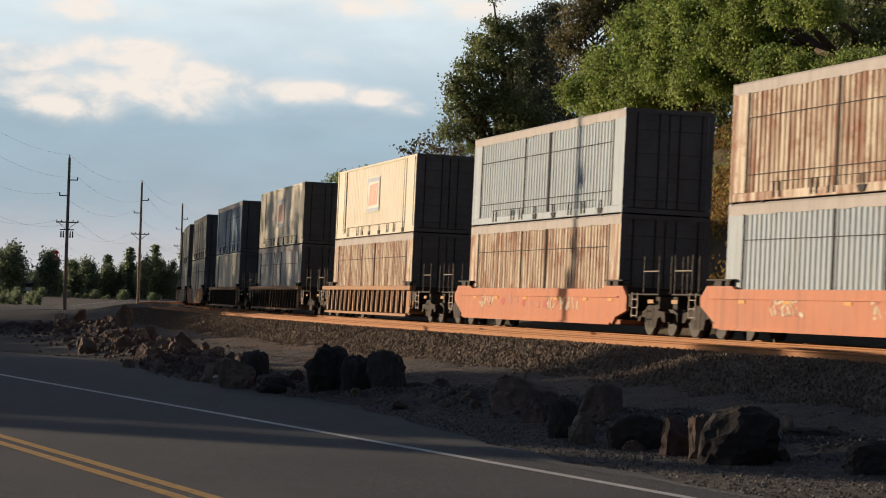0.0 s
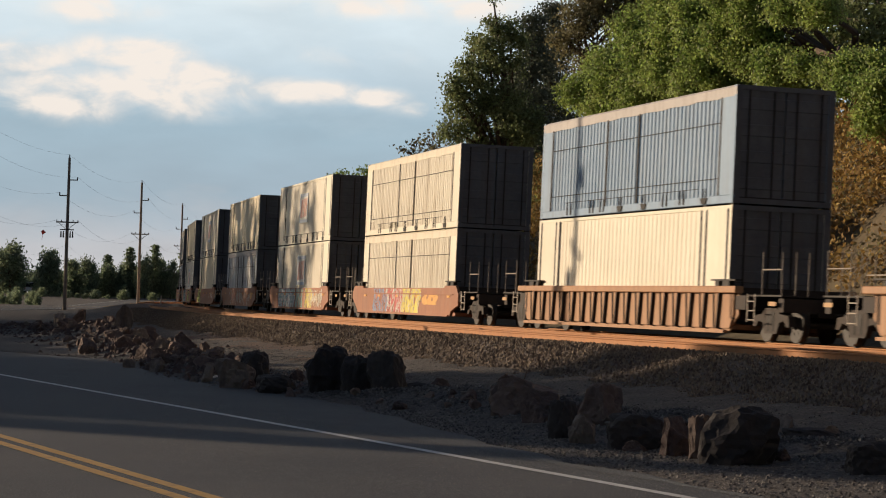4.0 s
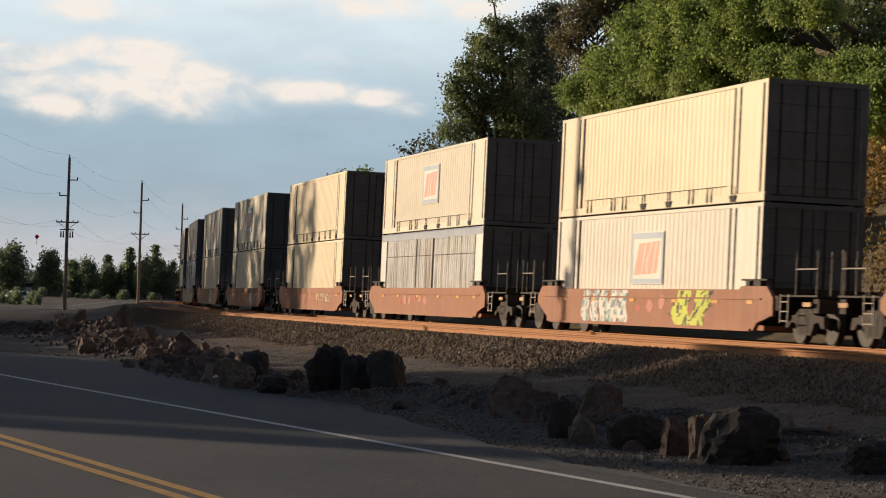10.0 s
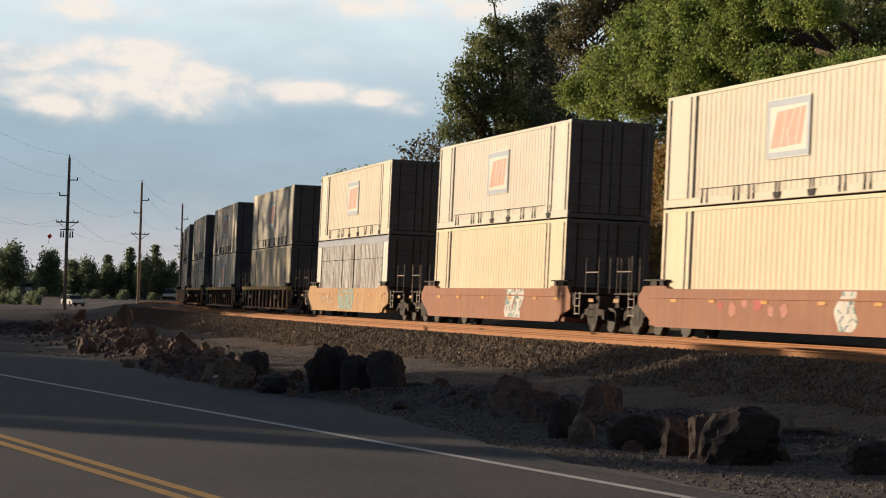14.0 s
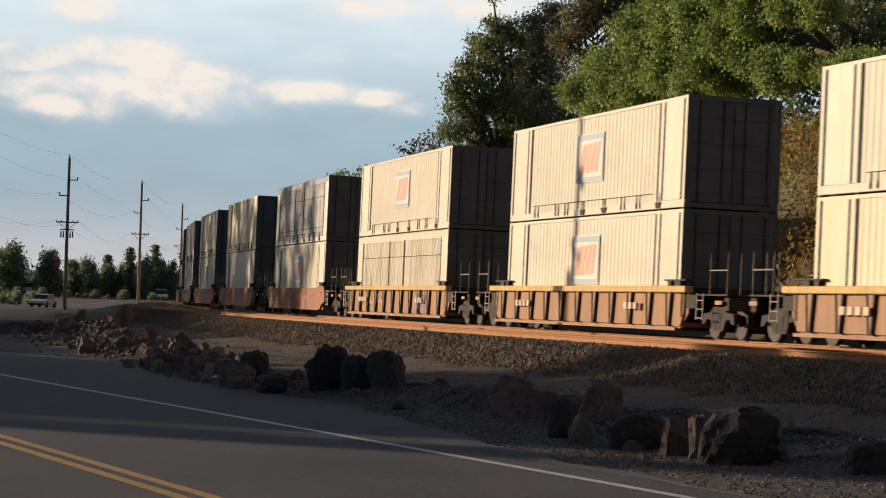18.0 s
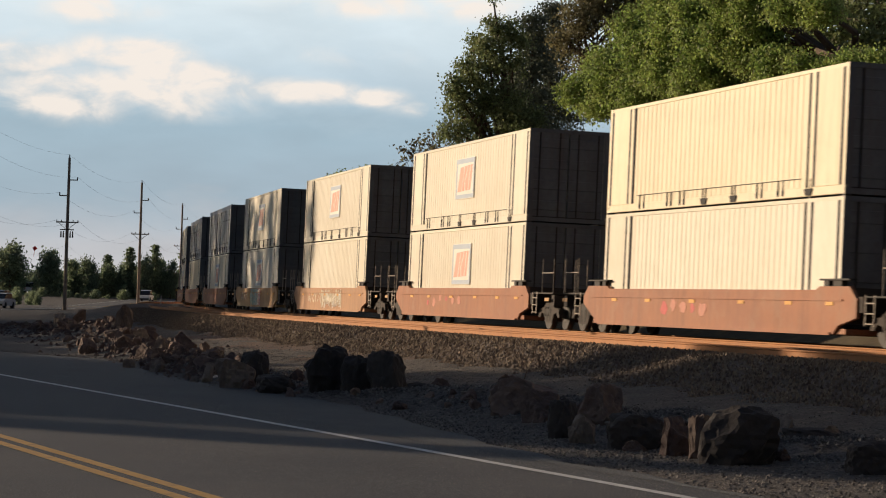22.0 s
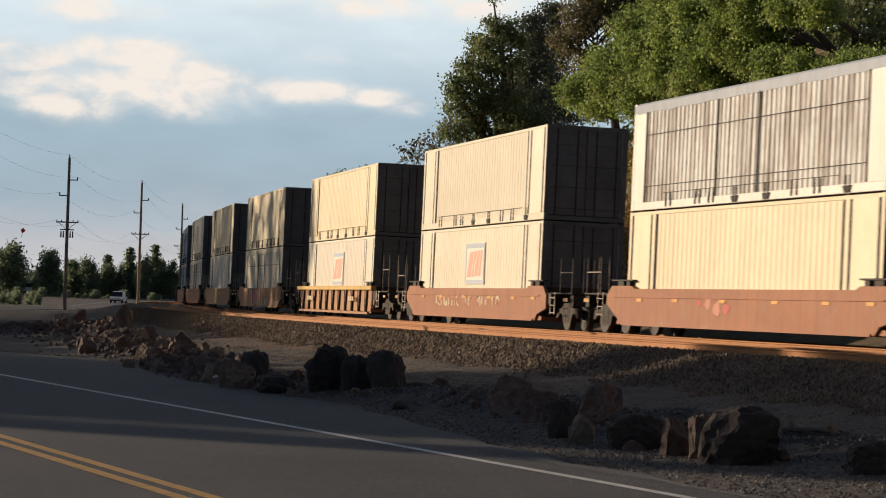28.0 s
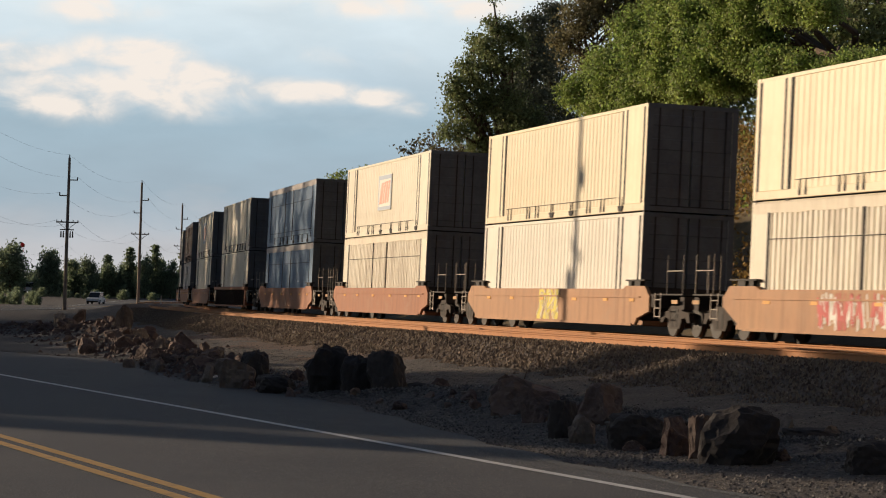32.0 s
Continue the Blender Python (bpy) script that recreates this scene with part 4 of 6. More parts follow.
def well_car(kind, paint, chord, tall=False, label="", plain=False):
    car = tagged(new("well_car"), label, "railway car", "well cars of the train")
    for side in (-1, 1):
        part("well_side", shared(("well", kind, paint, side), lambda: well_side(kind, side).mesh("well_side", M[paint])), None, car)
        if kind != "smooth":
            y = side * 1.46
            part("top_chord", shared(("chord", chord, side), lambda: Build().cbox(-9.2, 9.2, min(y - side * 0.1, y + side * 0.12), max(y - side * 0.1, y + side * 0.12), 1.13, 1.30, 0.02).mesh("top_chord", M["chord" if chord == "yellow" else chord])), None, car,
                 "yellow top chord" if chord == "yellow" else "")
    if kind != "smooth":
        n = 11 if kind == "staked" else 17
        for k in range(n):
            o = part("side_stake", shared(("stake", paint), lambda: side_stake(paint)), None, car, "tapered upright stake, its side shade drawn as dark strips")
            o.location.x = -7.8 + 15.6 * k / (n - 1)
    if kind == "staked":
        for x in (-5.9, -5.5, -5.1, -4.7, 4.6, 5.0, 5.4):
            o = part("lettering_bar", shared(("lettering",), lambda: Build().box(-0.13, 0.13, -1.606, -1.565, 0.68, 0.86).mesh("lettering_bar", M["g_cream"])), None, car, "pale lettering, unreadable")
            o.location.x = x
    if kind == "smooth":
        for x in (-6.6, -3.9, -0.6, 2.7, 5.6, 7.9):
            o = part("side_reflector", shared(("sidereflector",), lambda: Build().box(-0.2, 0.2, -1.478, -1.45, 0.88, 0.96).mesh("side_reflector", M["g_orange"])), None, car, "yellow reflective strip")
            o.location.x = x
    part("well_floor", shared(("wfloor", paint), lambda: Build().box(-8.6, 8.6, -1.38, 1.38, 0.26, 0.38).mesh("well_floor", M[paint])), None, car)
    for end in (-1, 1):
        def deck():
            b = Build().box(min(end * 8.5, end * 11.6), max(end * 8.5, end * 11.6), -0.42, 0.42, 0.62, 1.0)
            b.box(min(end * 8.75, end * 9.5), max(end * 8.75, end * 9.5), -1.40, 1.40, 0.74, 1.08)
            b.box(min(end * 11.3, end * 11.6), max(end * 11.3, end * 11.6), -1.30, 1.30, 0.70, 1.02)
            b.box(min(end * 8.55, end * 8.75), max(end * 8.55, end * 8.75), -1.44, 1.44, 0.5, 1.28)
            return b.mesh("end_deck", M["truck"])
        part("end_deck", shared(("deck", paint, end), deck), None, car)
        part("walkway", shared(("walk", end), lambda: Build().box(min(end * 9.55, end * 11.6), max(end * 9.55, end * 11.6), -1.35, 1.35, 1.06, 1.10).mesh("walkway", M["dark"])), None, car, "dark grating walkway")
        part("coupler", shared(("coupler", end), lambda: Build().box(min(end * 11.5, end * 12.35), max(end * 11.5, end * 12.35), -0.12, 0.12, 0.72, 0.96).box(min(end * 12.05, end * 12.35), max(end * 12.05, end * 12.35), -0.2, 0.2, 0.68, 1.0).mesh("coupler", M["dark"])), None, car, "rusty knuckle coupler")
        h = 1.4 if tall else 1.0
        for y in () if plain else (-1.32, -0.98, -0.66, 0.66, 1.0, 1.32):
            o = part("handrail_post", shared(("hpost", h), lambda: Build().tube((0, 0, 1.08), (0, 0, 1.10 + h), 0.015, n=6).mesh("handrail_post", M["steel_rail"])), None, car)
            o.location = (end * 11.5, y, 0)
            if abs(y) > 1.2:
                o = part("handrail_post", shared(("hpost", h), lambda: None), None, car)
                o.location = (end * 10.3, y, 0)
        for y in (-1.32, 1.32):
            part("handrail", shared(("hrail", end, y, h), lambda: Build().tube((end * 10.3, y, 1.09 + h * 0.6), (end * 11.5, y, 1.09 + h * 0.6), 0.018, n=6).mesh("handrail", M["steel_rail"])), None, car)
            o = part("reflector", shared(("refl", y), lambda: Build().box(-0.22, 0.22, y * 1.07 - 0.01, y * 1.07 + 0.01, 0.84, 0.94).mesh("reflector", M["yellow"])), None, car, "yellow reflector strip")
            o.location.x = end * 11.2
        part("container_guide", shared(("guide", end), lambda: Build().box(min(end * 7.3, end * 8.9), max(end * 7.3, end * 8.9), -1.47, -1.28, 1.43, 1.47).box(min(end * 7.5, end * 7.75), max(end * 7.5, end * 7.75), -1.44, -1.32, 1.20, 1.43).box(min(end * 8.0, end * 8.45), max(end * 8.0, end * 8.45), -1.44, -1.30, 1.20, 1.43).mesh("container_guide", M["dark"])), None, car, "dark steel guide at the container's corner")
        part("ladder", shared(("ladder", end), lambda: ladder(end)), None, car, "end ladder")
        truck = new("truck")
        truck.parent = car
        truck.location.x = end * TRUCK_X
        for side in (-1, 1):
            part("side_frame", shared(("tframe", side), lambda: truck_frame(side).mesh("side_frame", M["truck"])), None, truck)
            for k in (-0.16, 0.16):
                o = part("spring", shared(("spring",), lambda: Build().tube((0, 0, 0.26), (0, 0, 0.62), 0.09, n=8).mesh("spring", M["dark"])), None, truck)
                o.location = (k, side * 1.03, 0)
        part("bolster", shared(("bolster",), lambda: Build().box(-0.22, 0.22, -1.1, 1.1, 0.48, 0.72).mesh("bolster", M["dark"])), None, truck)
        for k in (-0.89, 0.89):
            o = part("wheel_set", shared(("wheelset",), lambda: wheel_set().mesh("wheel_set", M["wheel"])), None, truck, "steel wheels on an axle")
            o.location = (k, 0, 0.44)
            WHEELS.append(o)
    return car


WHEELS = []
TURNS = {}


def ladder(end):
    b = Build()
    for x in (end * 9.7, end * 10.15):
        b.tube((x, -1.43, 0.45), (x, -1.43, 1.12), 0.018, n=5)
    for z in (0.5, 0.72, 0.94):
        b.tube((end * 9.7, -1.43, z), (end * 10.15, -1.43, z), 0.016, n=5)
    return b.mesh("ladder", M["steel_rail"])


def spray(car, seed, x0, x1, colours, z0=0.22, z1=1.19, letters=7):
    """Sprayed marks that cannot be read: swollen fields of paint side by side, with loose strokes over them."""
    rnd = random.Random(seed)
    y = -1.464
    step = (x1 - x0) / letters
    if colours[0] == "scrawl":
        for i in range(letters):
            for c, colour in enumerate(colours[1:]):
                b = Build()
                for k in range(4):
                    px, d = x0 + (i + rnd.random()) * step, rnd.uniform(-0.28, 0.28)
                    za, zb, n = rnd.uniform(z0, z0 + 0.35), rnd.uniform(z1 - 0.3, z1), rnd.uniform(0.03, 0.065)
                    b.prism([(px - n, za), (px + n, za + 0.04), (px + d + n * 0.6, zb), (px + d - n, zb - 0.05)], y - 0.004 - 0.003 * c - 0.0005 * k, y, "y")
                part("sprayed_stroke", b, M["g_" + colour], car, colour + " sprayed strokes")
        return
    if colours[0] in ("pink", "cream"):
        # faded hand-drawn strokes
        for i in range(letters):
            cx = x0 + (i + 0.5) * step
            if colours[0] == "pink":
                cz, r = rnd.uniform(z0 + 0.08, z1 - 0.08), rnd.uniform(0.10, 0.22)
                blot = [(cx + r * 1.5 * rnd.uniform(0.6, 1.1) * math.cos(a * math.tau / 11), cz + r * rnd.uniform(0.6, 1.1) * math.sin(a * math.tau / 11)) for a in range(11)]
                part("sprayed_mark", Build().prism(blot, y - 0.003 - 0.0004 * i, y, "y"), M["g_pink" if i % 3 else "g_red"], car, "faded pink sprayed blot")
                continue
            for c, colour in enumerate((colours[0], colours[1])):
                b = Build()
                for k in range(4 if c == 0 else 2):
                    px, pz = cx + rnd.uniform(-0.6, 0.6) * step, rnd.uniform(z0, z1)
                    qx, qz = px + rnd.gauss(0.12, 0.16), max(z0, min(z1, pz + rnd.choice((-1, 1)) * rnd.uniform(0.15, 0.36)))
                    d = Vector((qx - px, qz - pz))
                    n = Vector((-d.y, d.x)).normalized() * rnd.uniform(0.02, 0.06 if c == 0 else 0.03)
                    b.prism([(px - n.x, pz - n.y), (qx - n.x, qz - n.y), (qx + n.x, qz + n.y), (px + n.x, pz + n.y)], y - 0.004 - 0.003 * c - 0.0005 * k, y, "y")
                part("sprayed_stroke", b, M["g_" + colour], car, colour + " sprayed strokes")
        return
    for i in range(letters):
        # a leaning swollen letter body, its outline and its inner strokes
        cx, cz, hh = x0 + (i + 0.5) * step, (z0 + z1) / 2, (z1 - z0) / 2
        hw, lean, wave = step * rnd.uniform(0.5, 0.62), rnd.uniform(0.0, 0.35), rnd.uniform(0, 6.28)
        rows = [(-1 + 2 * k / 9) for k in range(10)]
        def edge(side, v):
            return cx + lean * hh * v + side * hw * (0.80 + 0.25 * math.sin(3.1 * v + wave + side)) * (1 - 0.25 * abs(v) ** 4)
        right = [(edge(1, v), cz + hh * v) for v in rows]
        left = [(edge(-1, v), cz + hh * v) for v in rows[::-1]]
        part("sprayed_mark", Build().prism(right + left, y - 0.002 - 0.0004 * i, y, "y"), M["g_" + colours[0]], car, colours[0] + " sprayed paint")
        for c, colour in enumerate(colours[1:] + colours[1:2]):
            b = Build()
            for k in range(0, 9, 2 if colours[0] == "white" else 1):
                u0, v0 = rnd.uniform(-0.85, 0.85) if c else rnd.choice((-0.95, -0.4, 0.3, 0.95)), rows[k]
                u1, v1 = u0 + rnd.gauss(0, 0.22), min(1, v0 + rnd.uniform(0.2, 0.5))
                p, q = [(cx + lean * hh * v + u * hw * (0.80 + 0.25 * math.sin(3.1 * v + wave + (1 if u > 0 else -1))), cz + hh * v) for u, v in ((u0, v0), (u1, v1))]
                n = rnd.uniform(0.02, 0.05)
                b.prism([(p[0] - n, p[1]), (p[0] + n, p[1]), (q[0] + n, q[1]), (q[0] - n, q[1])], y - 0.009 - 0.002 * c - 0.0004 * k, y - 0.003, "y")
            part("sprayed_stroke", b, M["g_" + colour], car, colour + " sprayed strokes")


# cars in order of passing: place at 0 s, car kind, paint, chord, top box, top panel, lower box, lower panel, sprayed marks
TRAIN = [
    (41.7, "smooth", "orange", None, "rust", 0, "blue", 0, (("cream", -5.0, -3.2, 4), ("cream", 0.5, 4.0, 5), ("pink", 4.5, 7.5, 5))),
    (17.5, "smooth", "orange", None, "blue", 0, "rust", 0, (("pink", -3.5, 2.0, 7), ("cream", 1.5, 4.8, 5), ("cream", -6.0, -4.2, 3))),
    (-7.5, "ribbed", "tanbrown", "tanbrown", "cream", 1, "rust", 0, ()),
    (-33.0, "ribbed", "tanbrown", "tanbrown", "cream", 1, "grey", 0, ()),
    (-58.5, "ribbed", "tanbrown", "tanbrown", "navy", 0, "cream", 0, ()),
    (-84.9, "smooth", "brown", None, "creamcap", 0, "creamcap", 0, (("yellow", 0.0, 3.4, 4), ("red", -2.6, 0.4, 4), ("blue", -5.0, -2.2, 4), ("orange", 3.8, 6.2, 3))),
    (-109.4, "smooth", "brown", None, "cream", 1, "cream", 1, (("white", -6.0, -0.5, 7), ("teal", -0.2, 2.0, 3), ("pink", 0.8, 3.0, 3), ("yellow", 2.6, 4.8, 3), ("scrawl", 4.2, 7.6, 5))),
    (-134.0, "smooth", "brown", None, "warm", 0, "grey", 0, (("smear", -4.6, -1.2, 3), ("pink", -3.4, 1.4, 4), ("scrawl", -0.6, 2.6, 3), ("smear", 2.8, 6.8, 3), ("orange", 6.9, 7.6, 1))),
    (-158.2, "smooth", "brown", None, "cream", 1, "warm", 0, (("lime", -6.5, -3.6, 2), ("pink", -2.0, 2.0, 5), ("cream", 4.6, 7.4, 4))),
    (-182.5, "smooth", "brown", None, "warm", 0, "pale", 1, (("white", -5.0, -1.0, 5), ("pink", -0.6, 2.2, 3), ("lime", 2.6, 5.2, 2))),
    (-207.3, "smooth", "brown", None, "cream", 1, "greyblue", 0, (("pink", -4.0, 1.0, 6),)),
    (-231.9, "smooth", "brown", None, "warm", 0, "warm", 0, (("pink", -2.5, 1.0, 5), ("cream", 2.0, 6.5, 7))),
    (-256.9, "smooth", "brown", None, "cream", 1, "warm", 0, (("pink", -3.8, 1.0, 6), ("white", 3.4, 4.6, 1))),
    (-281.5, "smooth", "brown", None, "pale", 1, "warm", 0, (("white", 2.2, 4.2, 2),)),
    (-305.9, "smooth", "yellow", None, "cream", 1, "greyblue", 0, (("teal", -1.5, 2.0, 5), ("cream", -6.0, -3.0, 5))),
    (-330.4, "staked", "tanbrown", "yellow", "cream", 1, "warm", 0, ()),
    (-355.0, "staked", "tanbrown", "yellow", "cream", 1, "cream", 1, ()),
    (-379.3, "staked", "tanbrown", "yellow", "cream", 1, "creamcap", 0, (("cream", -5.6, -2.2, 6), ("blue", 3.8, 6.2, 4))),
    (-403.5, "smooth", "brown", None, "greyblue", 0, "cream", 1, (("pink", 0.5, 5.5, 7),)),
    (-428.3, "smooth", "brown", None, "warm", 0, "cream", 0, (("pink", -3.0, 0.5, 5),)),
    (-452.5, "smooth", "brown", None, "cream", 1, "cream", 1, (("pink", -4.5, 1.0, 6),)),
    (-476.9, "smooth", "tanbrown", None, "cream", 1, "cream", 0, (("cream", -5.0, -1.0, 6), ("scrawl", -1.6, 3.6, 11))),
    (-501.5, "smooth", "yellow", None, "cream", 1, "pale", 1, (("teal", -2.0, 1.5, 4), ("red", 0.5, 2.5, 3), ("cream", -6.5, -3.5, 6))),
    (-526.0, "smooth", "brown", None, "greyblue", 0, "cream", 1, (("pink", -3.5, 1.0, 5),)),
    (-550.6, "smooth", "brown", None, "greyblue", 0, "warm", 0, (("pink", -2.5, 0.0, 4),)),
    (-575.0, "smooth", "brown", None, "cream", 0, "cream", 1, (("cream", -5.0, 4.0, 9),)),
    (-599.7, "staked", "tanbrown", "yellow", "warm", 0, "pale", 1, ()),
    (-624.4, "smooth", "tanbrown", None, "warm", 0, "creamcap", 0, (("redscrawl", -3.8, 0.2, 9), ("smear", 1.0, 4.8, 4))),
    (-648.3, "smooth", "tanbrown", None, "warm", 0, "pale", 0, (("yellow", -1.0, 1.2, 3),)),
    (-672.8, "smooth", "brown", None, "cream", 1, "creamcap", 0, ()),
    (-697.2, "smooth", "brown", None, "navy", 0, "navy", 0, ()),
    (-721.7, "ribbed", "brown", "brown", "cream", 0, "cream", 0, ()),
    (-746.2, "smooth", "brown", None, "cream", 1, "cream", 0, ()),
    (-770.7, "smooth", "brown", None, "rust", 0, "grey", 0, ()),
    (-795.2, "smooth", "brown", None, "cream", 0, "cream", 0, ()),
    (-819.7, "smooth", "brown", None, "cream", 0, "cream", 0, ()),
]
RIDERS = []                                  # (thing, place at 0 s, height above the rail head)
WELL_LABEL = {"orange": "faded orange steel well car", "brown": "red-brown steel well car", "tanbrown": "tan-brown steel well car", "yellow": "worn yellow steel well car"}


def make_train():
    first = {}
    def box(look_name, logo, upper):
        key = (look_name, logo, upper)
        if key not in first:
            first[key] = container(*key)
            return first[key]
        return copy_thing(first[key], Matrix())
    for i, (s0, kind, paint, chord, top, top_logo, low, low_logo, marks) in enumerate(TRAIN):
        label = WELL_LABEL[paint] + {"smooth": " with smooth sides", "ribbed": " with closely ribbed sides", "staked": " with staked sides"}[kind] + (" and sprayed graffiti" if marks else "")
        car = well_car(kind, paint, chord, tall=(i == 26), plain=(i > 30), label=label)
        for k, (colour, x0, x1, n) in enumerate(marks):
            other = {"smear": ("cream", "white", "pink"), "scrawl": ("scrawl", "white", "cream"), "redscrawl": ("scrawl", "white", "red"), "white": ("white", "teal", "blue"), "yellow": ("yellow", "cream"), "lime": ("lime", "black"), "red": ("red", "white"), "cream": ("cream", "pink"), "pink": ("pink", "red"), "blue": ("blue", "pink"), "teal": ("teal", "cream"), "orange": ("orange",)}[colour]
            big = colour in ("smear", "scrawl", "redscrawl", "lime", "yellow", "white", "red", "teal", "blue")
            spray(car, i * 10 + k, x0, x1, other, 0.31 if big else 0.62, 1.19 if big else 0.98, n)
        RIDERS.append((car, s0, 0.0))
        RIDERS.append((box(low, low_logo, False), s0, FLOOR_Z))
        RIDERS.append((box(top, top_logo, True), s0, FLOOR_Z + TALL + 0.045))


# ---- boulders along the verge: place, width, height, stone, blockiness ----
# dark stones have shade in their colour, pale ones a sunlit face
BOULDERS = [(-15.7, 95.7, 0.24, 0.32, "pale", 0.5), (-14.4, 90.6, 0.3, 0.26, "brown", 0.5), (-13.7, 90.6, 0.5, 0.78, "pale", 0.3), (-13.5, 94.5, 0.6, 0.8, "brown", 0.4), (-13.2, 95.3, 0.6, 0.5, "brown", 0.5), (-12.7, 96.4, 0.8, 0.55, "brown", 0.5),
            (-10.6, 84.0, 0.7, 0.95, "pale", 0.4), (-9.6, 75.0, 0.7, 0.4, "brown", 0.5), (-11.7, 88.0, 0.8, 0.6, "brown", 0.5), (-12.2, 91.0, 0.7, 0.55, "brown", 0.4), (-6.9, 62.2, 0.4, 0.52, "pale", 0.3), (-6.4, 62.8, 0.72, 0.6, "brown", 0.5),
            (-5.8, 62.4, 0.34, 0.44, "brown", 0.5), (-5.4, 61.1, 0.4, 0.38, "pale", 0.4), (-4.3, 46.9, 0.22, 0.36, "pale", 0.3), (-3.63, 44.4, 0.72, 0.56, "pale", 0.6), (-3.3, 44.9, 0.55, 0.66, "dark", 0.6), (-2.73, 42.6, 0.72, 0.36, "dark", 0.5),
            (-1.85, 41.9, 0.85, 0.84, "dark", 0.5), (-1.35, 41.5, 0.6, 0.66, "dark", 0.7), (-0.86, 41.0, 0.66, 0.72, "dark", 0.7), (-0.36, 42.4, 0.46, 0.26, "dark", 0.5), (-0.05, 40.9, 0.46, 0.26, "brown", 0.5),
            (1.2, 35.4, 0.95, 0.6, "brown", 0.6), (1.4, 34.1, 0.62, 0.46, "brown", 0.6), (1.56, 31.4, 0.38, 0.5, "dark", 0.7), (2.08, 32.5, 0.62, 0.6, "brown", 0.7), (1.73, 30.4, 0.34, 0.36, "pale", 0.6), (2.32, 29.4, 0.68, 0.42, "dark", 0.7),
            (2.69, 28.5, 0.36, 0.44, "brown", 0.7), (2.94, 28.0, 0.30, 0.5, "brown", 0.8), (3.26, 27.1, 0.88, 0.64, "dark", 0.55), (4.35, 29.0, 0.85, 0.22, "dark", 0.6), (4.5, 25.9, 0.62, 0.36, "dark", 0.2)]


def boulder_mesh(seed, w, h, block=0.5, stone="rock", sharp=0.85):
    """A broken block: fracture planes cut from a rounded cube, chipped and pitted."""
    rnd = random.Random(seed)
    b = bmesh.new()
    bmesh.ops.create_icosphere(b, subdivisions=4, radius=1.0)
    planes = []
    for _ in range(9):
        n = Vector((rnd.gauss(0, 1), rnd.gauss(0, 1), rnd.gauss(0, 0.7))).normalized()
        planes.append((n, rnd.uniform(0.5, 0.9) - 0.2 * (sharp > 0.9)))
    lean = rnd.uniform(-0.2, 0.2)
    for v in b.verts:
        p = v.co.copy()
        big = max(abs(p.x), abs(p.y), abs(p.z))
        v.co = p.lerp(p / big * 0.8, block)
        for n, d in planes:
            over = v.co.dot(n) - d - 0.25 * block
            if over > 0:
                v.co -= n * over * sharp
        v.co.x += lean * v.co.z
        v.co += p * (noise.noise(p * 2.1 + Vector((seed, 0, 0))) * 0.12 + noise.noise(p * 5 + Vector((0, seed, 0))) * 0.09 + abs(noise.noise(p * 9 + Vector((0, 0, seed)))) * -0.10 + noise.noise(p * 17) * 0.03)
    xs = [v.co.x for v in b.verts]
    zs = [v.co.z for v in b.verts]
    low, kx, kz = min(zs), w / (max(xs) - min(xs)), h * 1.3 / (max(zs) - min(zs))
    for v in b.verts:
        v.co = Vector((v.co.x * kx, v.co.y * kx * 0.85, (v.co.z - low) * kz - 0.3 * h))
    me = bpy.data.meshes.new("boulder")
    b.to_mesh(me)
    b.free()
    me.materials.append(M[stone])
    return me


